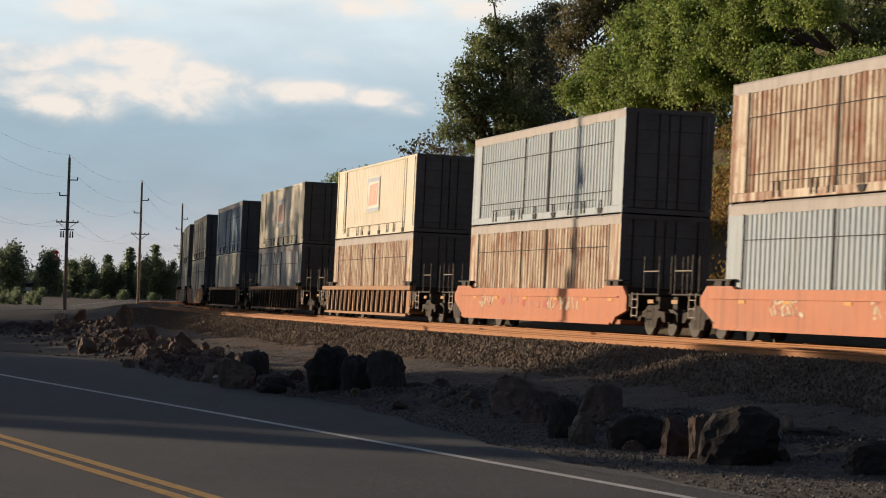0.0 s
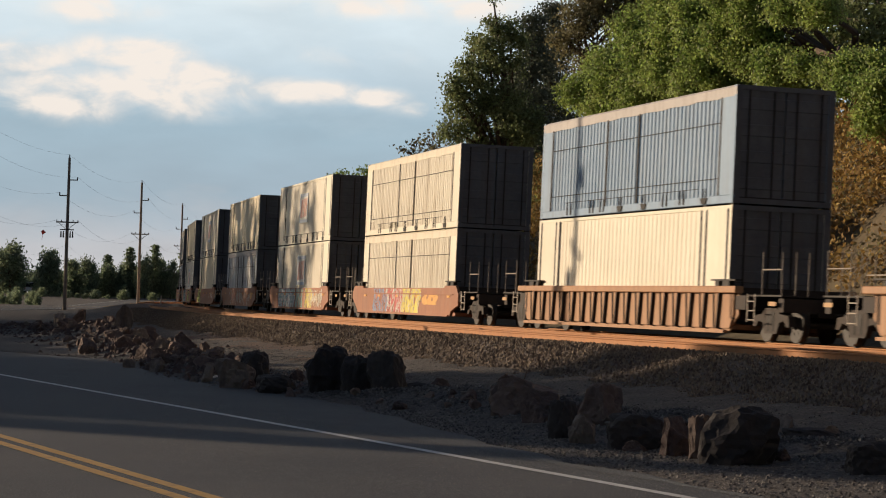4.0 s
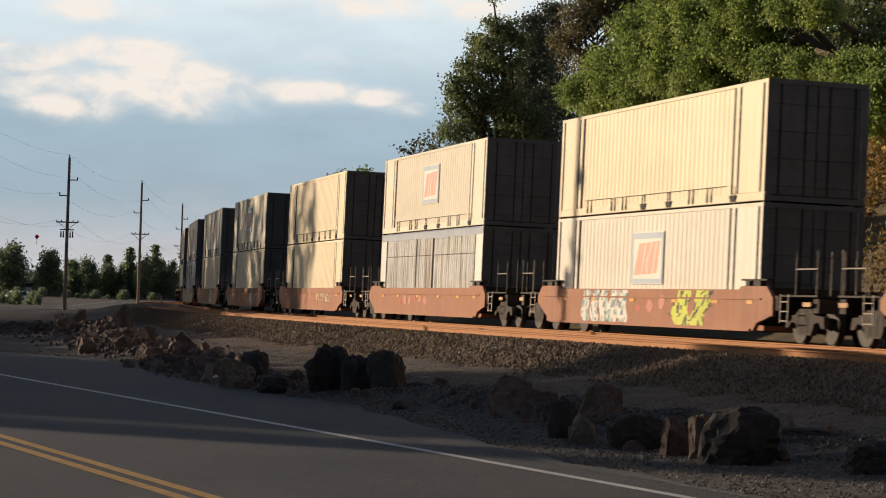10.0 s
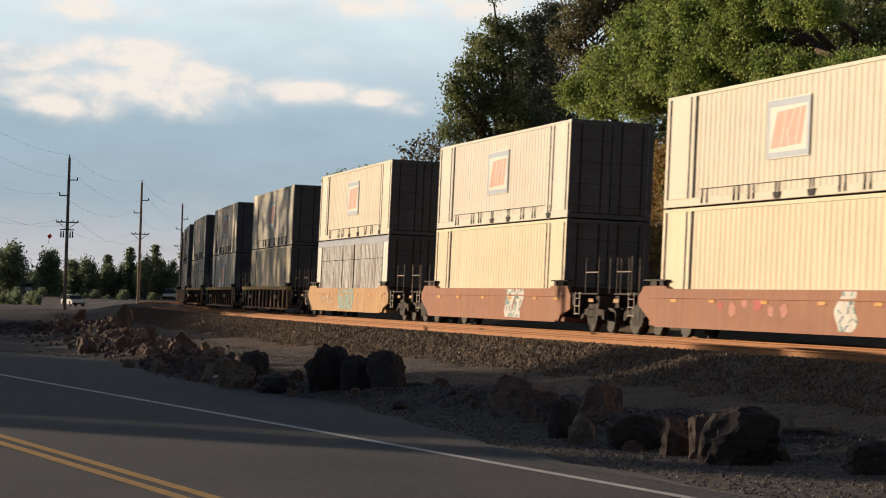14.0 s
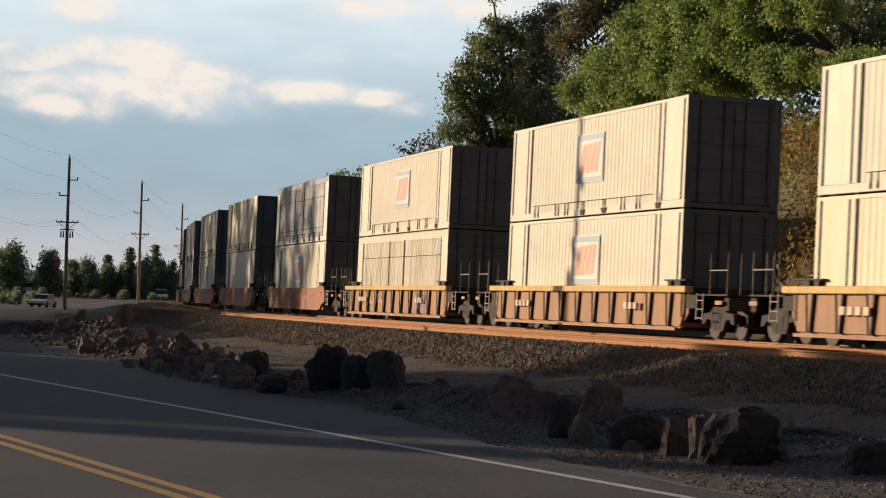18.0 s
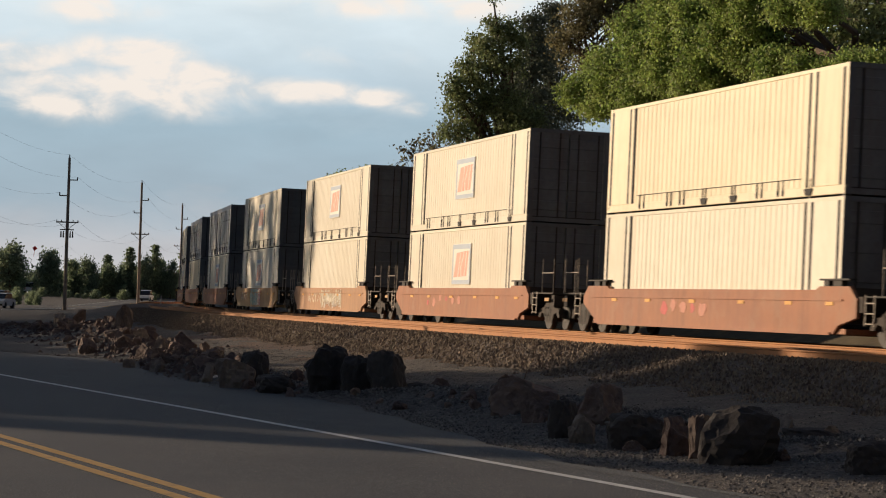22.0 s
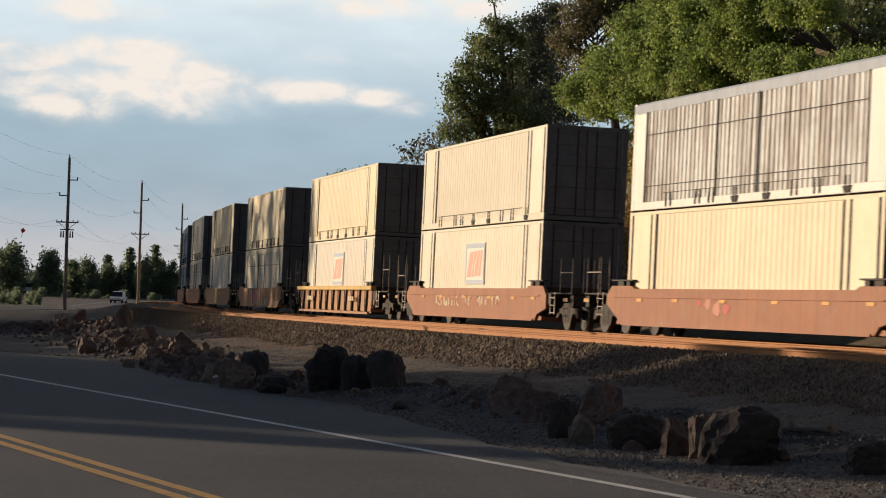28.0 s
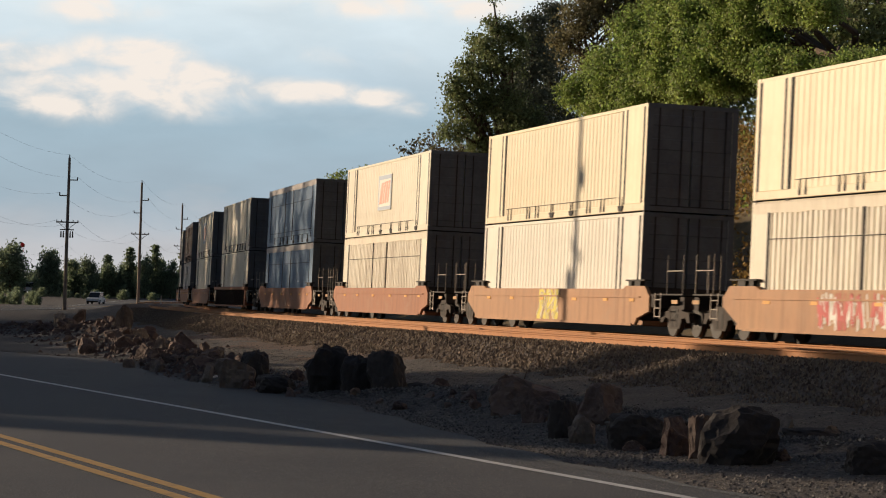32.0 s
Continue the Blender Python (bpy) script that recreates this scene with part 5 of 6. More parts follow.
def make_rocks():
    rnd = random.Random(11)
    for i, (x, y, w, h, stone, block) in enumerate(BOULDERS):
        o = new("boulder", boulder_mesh(i + 3, w, h, block, {"dark": "rock_shaded", "brown": "rock", "pale": "rock_pale"}[stone], 0.85 if stone == "dark" else 1.0))
        o.matrix_basis = Matrix.Translation((x, y + 0.3 * w, float(ground_height(np.array([x]), np.array([y]))[0]) * 0.6)) @ Matrix.Rotation(rnd.uniform(-0.4, 0.4), 4, "Z")
        tagged(o, {"dark": "shade-dark", "brown": "dull brown", "pale": "pale tan"}[stone] + (" blocky" if block > 0.65 else " low flat" if h < 0.3 else " jagged") + " broken boulder lying on the gravel verge", "boulder", "boulders along the road")
    # smaller broken rocks between the boulders, half sunk in the bank
    kinds = [boulder_mesh(60 + k, 0.34, 0.30, 0.2, "rock" if k < 6 else "rock_pale", 1.0) for k in range(7)]
    for k in range(200):
        u = rnd.random()
        if k < 158:
            i = rnd.randrange(1, 5)
            a, b = BERM[i], BERM[i + 1]
            x, y, f = a[0] + (b[0] - a[0]) * u + rnd.gauss(-0.35, 0.6), a[1] + (b[1] - a[1]) * u + rnd.gauss(0, 1.3), rnd.choice((0.5, 0.6, 0.7, 0.8, 0.9, 1.2, 1.6))
        else:
            i = rnd.randrange(5, 10)
            a, b = BERM[i], BERM[i + 1]
            x, y, f = a[0] + (b[0] - a[0]) * u + rnd.gauss(-0.4, 0.35), a[1] + (b[1] - a[1]) * u + rnd.gauss(-0.6, 0.8), rnd.uniform(0.3, 0.85)
        o = new("rock", kinds[k % 7])
        o.matrix_basis = Matrix.Translation((x, y, float(ground_height(np.array([x]), np.array([y]))[0]) - 0.05 * f)) @ Matrix.Rotation(rnd.uniform(0, 6.28), 4, "Z") @ Matrix.Rotation(rnd.uniform(-0.5, 0.5), 4, "X") @ Matrix.Diagonal((f * rnd.uniform(0.8, 1.3), f, f * rnd.uniform(0.7, 1.1), 1))
        tagged(o, ("small broken brown" if k % 7 < 6 else "small pale broken") + " rock half sunk in the rubble bank", "rock", "broken rocks")
    for x, y in ((1.6, 34.0), (-4.2, 47.5)):
        o = new("litter", Build().prism([(-0.06, 0.0), (0.05, 0.0), (0.07, 0.03), (0.01, 0.06), (-0.05, 0.04)], -0.03, 0.03, "y").mesh("litter", M["panel"]))
        o.location = (x, y, float(ground_height(np.array([x]), np.array([y]))[0]) + 0.2 * (x > 0))
        tagged(o, "scrap of crumpled white litter on the stones", "litter")
    o = new("stick", Build().tube((0, 0, -0.1), (0.06, 0, 0.16), 0.02, 0.015, 6).tube((0.06, 0, 0.16), (0.1, 0.02, 0.3), 0.015, 0.008, 6).mesh("stick", M["bark"]))
    o.location = (1.6, 49.0, hill_z(1.6, 49.0))
    tagged(o, "short dark stick standing in the dirt", "stick")


# ---- trees ----
def leaf_mesh(name, centres, spread, each, size, material, seed, droop=0.25, flat=1.0):
    """Many small folded leaves in a tuft round each centre, facing outwards and up."""
    rng = np.random.default_rng(seed)
    c = np.repeat(np.asarray(centres, float), each, axis=0)
    n = len(c)
    d = rng.normal(0, 1, (n, 3))
    c = c + d * np.array([spread, spread, spread * 0.8 * flat])
    nrm = 0.25 * d + np.array([0, 0, 0.25]) + rng.normal(0, 1, (n, 3))
    nrm /= np.linalg.norm(nrm, axis=1, keepdims=True)
    a = rng.normal(0, 1, (n, 3))
    a[:, 2] -= droop
    a -= nrm * np.sum(a * nrm, axis=1, keepdims=True)
    a /= np.linalg.norm(a, axis=1, keepdims=True)
    b = np.cross(a, nrm)
    u = nrm
    s = (size * rng.uniform(0.6, 1.3, n))[:, None]
    v = np.stack([c - a * s * 0.6, c + b * s * 0.42 + u * s * 0.12, c + a * s * 0.7, c - b * s * 0.42 + u * s * 0.12], 1).reshape(-1, 3)
    me = bpy.data.meshes.new(name)
    me.vertices.add(n * 4)
    me.vertices.foreach_set("co", v.ravel())
    i = np.arange(n) * 4
    loops = np.stack([i, i + 1, i + 2, i, i + 2, i + 3], 1).ravel()
    me.loops.add(n * 6)
    me.loops.foreach_set("vertex_index", loops)
    me.polygons.add(n * 2)
    me.polygons.foreach_set("loop_start", np.arange(n * 2) * 3)
    me.update()
    me.validate()
    me.materials.append(material)
    return me


def crown_centres(blobs, count, seed, fill=0.45):
    """Clump centres near the skins of lumpy blobs (x, y, z, rx, ry, rz)."""
    rng = np.random.default_rng(seed)
    vol = np.array([(b[3] * b[4] * b[5]) ** (2 / 3) for b in blobs])
    pick = rng.choice(len(blobs), count, p=vol / vol.sum())
    d = rng.normal(0, 1, (count, 3))
    d /= np.linalg.norm(d, axis=1, keepdims=True)
    r = fill + (1.05 - fill) * rng.random(count) ** 0.5
    bl = np.array(blobs)[pick]
    lump = 1 + 0.22 * np.sin(d[:, 0] * 7 + pick) * np.sin(d[:, 1] * 6 + 2 * pick) + 0.15 * np.sin(d[:, 2] * 9 + pick)
    return bl[:, :3] + d * bl[:, 3:] * (r * lump)[:, None]


def bent(b, a, c, r0, r1, rnd, n=6):
    a, c = Vector(a), Vector(c)
    mid = a.lerp(c, 0.5) + Vector((rnd.gauss(0, 0.12), rnd.gauss(0, 0.12), 0.12)) * (c - a).length * 0.5
    b.tube(a, mid, r0, (r0 + r1) / 2, n).tube(mid, c, (r0 + r1) / 2, r1, n)


def leafy_tree(name, label, base, fork, blobs, clumps, each, leaf, material, seed, spread=0.35, trunk_r=0.25, limbs=24, twigs=0, droop=0.25, joined=False):
    """A trunk to the fork, limbs into the crown, and leaves in clumps."""
    rnd = random.Random(seed)
    tree = tagged(new(name), label, "tree", kind="")
    base, fork = Vector(base), Vector(fork)
    local = [(x - base.x, y - base.y, z - base.z, rx, ry, rz) for x, y, z, rx, ry, rz in blobs]
    f = fork - base
    part("trunk", Build().tube((0, 0, -0.4), f * 0.5 + Vector((0.1, 0, 0)), trunk_r * 1.25, trunk_r, 9).tube(f * 0.5 + Vector((0.1, 0, 0)), f, trunk_r, trunk_r * 0.75, 9), M["bark"], tree)
    centres = crown_centres(local, clumps, seed)
    ends = [Vector((l[0], l[1], l[2])) for l in local]
    limb = Build()
    for e in ends:
        limb = limb if joined else Build()
        bent(limb, f, e, trunk_r * 0.6, trunk_r * 0.2, rnd)
        for k in range(max(2, limbs // len(ends))):
            to = Vector(centres[rnd.randrange(len(centres))])
            if (to - e).length < 6:
                bent(limb, f.lerp(e, rnd.uniform(0.4, 1)), to, trunk_r * 0.22, 0.015, rnd, 5)
        if not joined:
            part("limb", limb, M["bark"], tree)
    if joined:
        tagged(part("limbs", limb, M["bark"], tree), kind="stuff")
    if twigs:
        t = Build()
        for k in range(twigs):
            to = Vector(centres[rnd.randrange(len(centres))])
            fr = min(ends, key=lambda e: (e - to).length)
            bent(t, fr.lerp(to, rnd.uniform(0.2, 0.5)), to, 0.03, 0.01, rnd, 4)
        tagged(part("fine_branching", t, M["bark"], tree), kind="stuff")
    part("crown", leaf_mesh("crown", centres, spread, each, leaf, material, seed, droop), None, tree)
    tree.location = base
    return tree


def conifer(name, label, base, height, radius, material, seed, tiers=16, each=26, leaf=0.3, bare=0.12):
    rnd = random.Random(seed)
    tree = tagged(new(name), label, "tree")
    part("trunk", Build().tube((0, 0, -0.4), (0, 0, height * 0.97), radius * 0.10 + 0.06, 0.03, 8), M["bark"], tree)
    centres, limbs = [], Build()
    for k in range(tiers):
        u = k / (tiers - 1)
        z = height * (bare + (0.97 - bare) * u)
        r = radius * (1 - u) ** 0.8 + 0.12
        for j in range(max(3, int(8 - 4 * u))):
            a = rnd.uniform(0, 6.28)
            rr = r * rnd.uniform(0.6, 1.1)
            tip = Vector((rr * math.cos(a), rr * math.sin(a), z - 0.25 * rr))
            limbs.tube((0, 0, z), tip, 0.035, 0.01, 4)
            for q in range(3):
                centres.append(Vector((0, 0, z)).lerp(tip, 0.4 + 0.3 * q))
    tagged(part("limbs", limbs, M["bark"], tree), kind="stuff")
    part("crown", leaf_mesh("crown", [tuple(c) for c in centres], radius * 0.14 + 0.10, each, leaf, material, seed, 0.6, 0.6), None, tree)
    tree.location = base
    return tree


def hill_z(x, y):
    return float(ground_height(np.array([float(x)]), np.array([float(y)]))[0])


def make_trees():
    # wooded bank behind the train
    leafy_tree("maple_tree", "broad maple with bright green leaves on the bank", (11.0, 110, hill_z(11.0, 110)), (10.4, 109, 10.2),
               [(6.3, 115.8, 11.5, 0.88, 0.75, 0.67), (7.4, 112.0, 11.9, 1.05, 0.9, 0.9), (7.0, 114.6, 12.8, 0.72, 0.75, 0.56), (8.5, 109.5, 11.1, 1.08, 0.83, 0.83), (8.5, 106.8, 12.5, 1.05, 0.96, 0.96), (9.3, 104.8, 11.5, 1.08, 0.94, 0.94),
                (9.4, 105.2, 13.5, 1.13, 0.99, 0.99), (10.0, 100.0, 11.9, 0.99, 0.9, 0.9), (10.1, 100.5, 13.8, 1.13, 0.81, 0.81), (9.1, 105.9, 14.7, 0.95, 0.75, 0.71), (8.2, 111.0, 10.7, 0.9, 0.75, 0.4), (6.9, 114.1, 10.7, 0.77, 0.75, 0.31),
                (7.9, 110.0, 13.8, 0.69, 0.75, 0.64), (10.1, 102.4, 10.9, 1.01, 0.75, 0.55)],
               640, 110, 0.118, M["leaf"], 21, 0.27, 0.32, 60, 60)
    leafy_tree("maple_tree", "dark-leaved maple at the wood's edge on the bank", (3.0, 131, hill_z(3.0, 131)), (2.9, 131, 9.0),
               [(2.2, 128.9, 17.2, 0.4, 0.4, 0.5), (2.6, 129.7, 16.0, 0.65, 0.6, 0.6), (3.2, 130.3, 15.4, 0.6, 0.6, 0.65), (1.6, 131.1, 15.4, 0.5, 0.5, 0.55), (2.1, 129.3, 14.3, 1.0, 0.95, 0.95), (1.0, 130.0, 13.9, 0.65, 0.65, 0.6),
                (3.3, 130.7, 13.9, 0.8, 0.8, 0.8), (0.4, 128.9, 12.8, 0.5, 0.55, 0.5), (1.6, 129.7, 12.6, 1.25, 0.9, 0.9), (0.4, 130.3, 11.8, 0.7, 0.6, 0.55), (1.3, 131.1, 11.2, 1.2, 0.8, 0.75), (2.9, 129.3, 11.9, 1.15, 1.0, 1.0),
                (0.4, 130.0, 10.6, 0.65, 0.5, 0.5), (2.3, 130.7, 10.0, 1.5, 0.8, 0.8), (4.0, 128.9, 10.8, 1.05, 0.9, 1.0), (3.0, 131.5, 8.8, 1.6, 1.2, 0.9)],
               330, 90, 0.12, M["leaf_dark"], 22, 0.24, 0.22, 40, 60)
    conifer("pine_tree", "dark pine with thin branches behind the maples", (4.7, 143, hill_z(4.7, 143) - 1), 10.4, 2.3, M["needle"], 23, 20, 58, 0.14, 0.05)
    conifer("pine_tree", "dark pine with thin branches behind the maples", (6.1, 150, hill_z(6.1, 150) - 1), 11.6, 2.5, M["needle"], 24, 20, 58, 0.14, 0.05)
    conifer("pine_tree", "dark pine with thin branches behind the maples", (3.9, 146, hill_z(3.9, 146) - 1), 8.4, 1.8, M["needle"], 28, 16, 36, 0.15, 0.05)
    leafy_tree("oak_tree", "thin-leaved brownish tree with bare limbs showing", (8.4, 125, hill_z(8.4, 125)), (8.2, 125, 12.0),
               [(6.4, 123.0, 15.9, 0.95, 0.9, 0.8), (7.7, 123.7, 16.6, 1.2, 0.9, 0.8), (9.0, 124.3, 16.6, 1.1, 0.9, 0.8), (6.2, 125.0, 14.9, 0.85, 0.8, 0.65), (8.9, 123.3, 14.6, 0.95, 0.9, 0.7), (7.0, 124.0, 17.4, 1.3, 0.9, 0.7), (9.9, 124.7, 17.2, 1.1, 1.1, 1.1), (7.1, 123.0, 13.2, 1.0, 0.8, 0.7), (5.6, 123.7, 14.8, 0.5, 0.5, 0.45), (9.8, 124.0, 13.0, 1.2, 1.0, 1.0)],
               560, 52, 0.11, M["leaf_brown"], 25, 0.27, 0.22, 70, 260)
    leafy_tree("maple_tree", "maple with sunlit outer twigs and a shaded dark hollow", (16.0, 97, hill_z(16, 97)), (15.4, 96, 11.0),
               [(10.7, 96.5, 12.3, 0.86, 0.86, 0.86), (11.4, 95.1, 13.0, 0.94, 0.85, 0.85), (11.4, 96.2, 11.6, 0.86, 0.75, 0.73), (10.9, 99.3, 11.0, 0.98, 0.75, 0.58), (10.8, 96.2, 13.8, 1.08, 0.75, 0.65), (12.1, 93.5, 11.0, 0.75, 0.75, 0.54),
                (12.4, 93.5, 10.4, 0.71, 0.75, 0.38), (12.6, 89.8, 10.5, 0.56, 0.75, 0.4), (12.4, 91.6, 12.8, 0.82, 0.75, 0.49), (13.2, 89.9, 12.6, 0.56, 0.75, 0.4), (11.9, 95.7, 12.3, 0.73, 0.75, 0.64), (13.4, 87.2, 10.1, 0.51, 0.75, 0.31),
                (14.0, 86.3, 10.3, 0.46, 0.75, 0.27), (14.5, 85.6, 10.2, 0.5, 0.75, 0.31), (13.7, 85.6, 9.5, 0.57, 0.75, 0.27), (14.4, 84.0, 9.4, 0.56, 0.75, 0.3), (14.4, 85.4, 8.3, 0.38, 0.75, 0.42), (14.7, 85.6, 8.9, 0.46, 0.75, 0.42)],
               560, 105, 0.11, M["leaf"], 26, 0.24, 0.30, 20, 40)
    leafy_tree("maple_tree", "dark maple deeper in the wood", (13.5, 124, hill_z(13.5, 124)), (13.5, 124, 12.0),
               [(12.5, 122, 12.5, 2.6, 2.0, 2.6), (16.0, 118, 13.2, 3.2, 2.4, 3.2), (20.0, 118, 13.6, 3.4, 2.4, 3.6), (11.4, 128, 10.6, 2.2, 2.2, 2.4), (24.0, 118, 14.0, 3.4, 2.4, 3.6)],
               560, 55, 0.19, M["leaf_dark"], 27, 0.42, 0.3, 20)
    leafy_tree("maple_tree", "deeply shaded maple with a bare brown trunk on the bank", (19.5, 99, hill_z(19.5, 99)), (18.2, 98.5, 12.6),
               [(15.6, 101, 13.6, 1.8, 1.4, 1.4), (17.6, 99, 12.6, 1.6, 1.4, 1.2), (19.0, 98, 13.8, 1.8, 1.4, 1.6), (16.8, 102, 15.2, 1.8, 1.4, 1.4), (19.5, 101, 15.8, 1.8, 1.4, 1.6), (21.5, 99, 14.4, 2.0, 1.6, 2.2), (18.6, 103, 11.0, 2.4, 1.6, 1.6)],
               420, 50, 0.17, M["leaf_dark"], 29, 0.36, 0.32, 24)
    # shrubs along the top of the bank
    for x, y, z, r, mat, lab, seed in ((-1.5, 152, 10.2, 1.5, "leaf_brown", "grey-green thin twiggy shrub on the bank top", 31), (0.3, 149, 10.6, 1.5, "leaf_brown", "grey-green thin twiggy shrub on the bank top", 32),
                                       (-7.0, 183, 10.0, 1.5, "leaf", "small green bush on the bank top", 33)):
        g = hill_z(x, y)
        leafy_tree("shrub", lab, (x, y, g), (x, y, g + 0.6), [(x - 0.3 * r, y, z + 0.3, r, r, 0.7 * r), (x + 0.5 * r, y, z + 0.5, 0.8 * r, r, 0.8 * r)], 60, 7 if mat == "leaf_brown" else 20, 0.17, M[mat], seed, 0.22, 0.06, 24, 60)
    # undergrowth and dry grass on the bank's face
    rng = np.random.default_rng(8)
    for name, lab, mat, count, q0, q1, size, up in (("dry_grass", "dry yellow-brown grass and weeds on the bank", "grass", 2200, 8.0, 15, 0.14, -0.9),
                                                    ("ivy_and_brambles", "brown-green brambles over the steep bank", "leaf_brown", 650, 8.0, 16, 0.11, 0.3),
                                                    ("green_undergrowth", "bright green undergrowth on the bank", "leaf", 220, 10.5, 15, 0.13, 0.3)):
        cs = []
        while len(cs) < count:
            s, q = rng.uniform(-110, 62), -rng.uniform(q0, q1)
            p = beside(s, q)
            if math.sin(s * 0.45 + q * 0.7 + len(name)) + math.sin(s * 0.17 + q) > -0.5:
                cs.append((p.x, p.y, 0.0))
        a = np.array(cs)
        a[:, 2] = ground_height(a[:, 0], a[:, 1]) + 0.3
        tagged(new(name, leaf_mesh(name, a, 0.45, 64, size, M[mat], 9, up)), lab, "undergrowth", kind="stuff")

    # distant tree line across the side street
    spec = [(-68.5, 400, 2.9, 8.9), (-62.6, 400, 2.0, 8.2), (-58.8, 404, 1.8, 6.6), (-56.4, 402, 1.6, 6.8), (-53.4, 405, 1.9, 6.0), (-51.3, 404, 0.9, 6.2), (-47.3, 402, 1.5, 7.4), (-45.4, 406, 1.5, 7.2), (-43.4, 404, 1.3, 7.0), (-73, 405, 3.0, 8.4), (-60.4, 412, 1.7, 6.2), (-49.6, 410, 1.6, 5.4)]
    made, spare = [], []
    for k in range(3):
        rnd = random.Random(40 + k)
        blobs = [(rnd.uniform(-0.75, 0.75) * (1.15 - 0.8 * z), rnd.uniform(-0.75, 0.75) * (1.15 - 0.8 * z), z, 0.44 - 0.16 * z, 0.44 - 0.16 * z, 0.17) for z in [0.14 + 0.70 * (k + rnd.random()) / 13 for k in range(13)]]
        big = [(x * 3, y * 3, z * 9, rx * 4.2, ry * 4.2, rz * 9 * 0.8) for x, y, z, rx, ry, rz in blobs]
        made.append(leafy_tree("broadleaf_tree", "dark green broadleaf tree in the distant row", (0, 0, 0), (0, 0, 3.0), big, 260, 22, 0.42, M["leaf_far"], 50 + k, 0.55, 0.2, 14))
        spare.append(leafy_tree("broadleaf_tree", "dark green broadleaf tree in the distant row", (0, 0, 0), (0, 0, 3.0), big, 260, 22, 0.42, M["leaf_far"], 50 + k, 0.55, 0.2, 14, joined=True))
    for i, (x, y, r, h) in enumerate(spec):
        src = made[i % 3]
        m = Matrix.Translation((x, y, hill_z(x, y))) @ Matrix.Rotation(i * 1.3, 4, "Z")
        o = copy_thing(src, m) if i >= 3 else src
        o.matrix_basis = m
        o.scale = (r / 3.2, r / 3.2, h / 9.4)
        tagged(o, group="distant tree row")
    used = set()
    def another(k, m):
        if k % 3 in used:
            return copy_thing(spare[k % 3], m)
        used.add(k % 3)
        spare[k % 3].matrix_basis = m
        return spare[k % 3]
    rnd = random.Random(58)
    for k in range(15):
        x, y = -92 + k * 3.4 + rnd.uniform(-0.8, 0.8), 505 + rnd.uniform(-12, 12)
        o = another(k, Matrix.Translation((x, y, hill_z(x, y))) @ Matrix.Rotation(k * 1.7, 4, "Z"))
        o.scale = (0.95, 0.95, rnd.uniform(0.5, 0.68))
        tagged(o, group="distant tree row")
    for x, y, h, r in ((-49.9, 403, 8.0, 1.25), (-46.0, 404, 8.6, 1.3), (-57.0, 430, 7.0, 1.3), (-42.6, 415, 7.6, 1.2)):
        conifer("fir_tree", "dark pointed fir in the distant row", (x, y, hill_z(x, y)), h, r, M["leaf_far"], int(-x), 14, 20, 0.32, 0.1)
    # low shrubs in front of the distant trees
    bush = None
    rnd = random.Random(12)
    for k in range(24):
        x, y = -66 + k * 1.45, 392 + rnd.uniform(-8, 8)
        if k > 15:
            x, y = -57.2 + (k - 16) * 0.85, 322 + rnd.uniform(-3, 3)
        if bush is None:
            bush = leafy_tree("shrub", "low yellow-green shrub by the car park", (0, 0, 0), (0, 0, 0.3), [(0, 0, 0.7, 0.8, 0.8, 0.6)], 40, 20, 0.22, M["leaf_far"], 70, 0.25, 0.05, 6)
            o = bush
        else:
            o = copy_thing(bush, Matrix())
        f = rnd.uniform(0.8, 1.3)
        o.matrix_basis = Matrix.Translation((x, y, hill_z(x, y)))
        f *= (0.5 if k % 3 else 0.95) if k < 16 else 0.8
        o.scale = (f * 0.8, f * 0.8, f * (0.85 if k < 16 else 1.3))
        tagged(o, group="shrubs by the car park")
    rng = np.random.default_rng(14)
    a = np.stack([rng.uniform(-120, -36, 1500), rng.uniform(412, 424, 1500), rng.uniform(0.2, 3.4, 1500)], 1)
    a[:, 2] += ground_height(a[:, 0], a[:, 1])
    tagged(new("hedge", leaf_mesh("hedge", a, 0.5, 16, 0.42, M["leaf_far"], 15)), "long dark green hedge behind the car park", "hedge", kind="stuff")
    # trees across the road, out of view, that shade the verge and the far cars
    light = [leafy_tree("broadleaf_tree", "tall thin-leaved tree across the road", (0, 0, 0), (0, 0, 3.0), [(math.sin(a * 2.4) * 1.6, math.cos(a * 2.4) * 1.6, 3.2 + a * 0.85, 1.5, 1.5, 1.1) for a in range(7)], 44, 15, 0.5, M["leaf_far"], 95, 0.5, 0.2, 10, joined=True)]
    def thin_stand(x, y, h, w, k):
        o = light.pop() if light else copy_thing(bpy.data.objects[thin_name], Matrix())
        o.matrix_basis = Matrix.Translation((x, y, hill_z(x, y))) @ Matrix.Rotation(k * 2.1, 4, "Z")
        o.scale = (w / 3.2, w / 3.2, h / 9.4)
        tagged(o, group="trees across the road")
    thin_name = light[0].name
    def stand(x, y, h, w, k):
        o = another(k, Matrix.Translation((x, y, hill_z(x, y))) @ Matrix.Rotation(k * 2.1, 4, "Z"))
        o.scale = (w / 3.2, w / 3.2, h / 9.4)
        tagged(o, "dark green broadleaf tree out of view, added for its shade", group="trees across the road")
    rnd = random.Random(77)
    k = 0
    stand(-43, 46.7, 12.2, 1.15, 1)
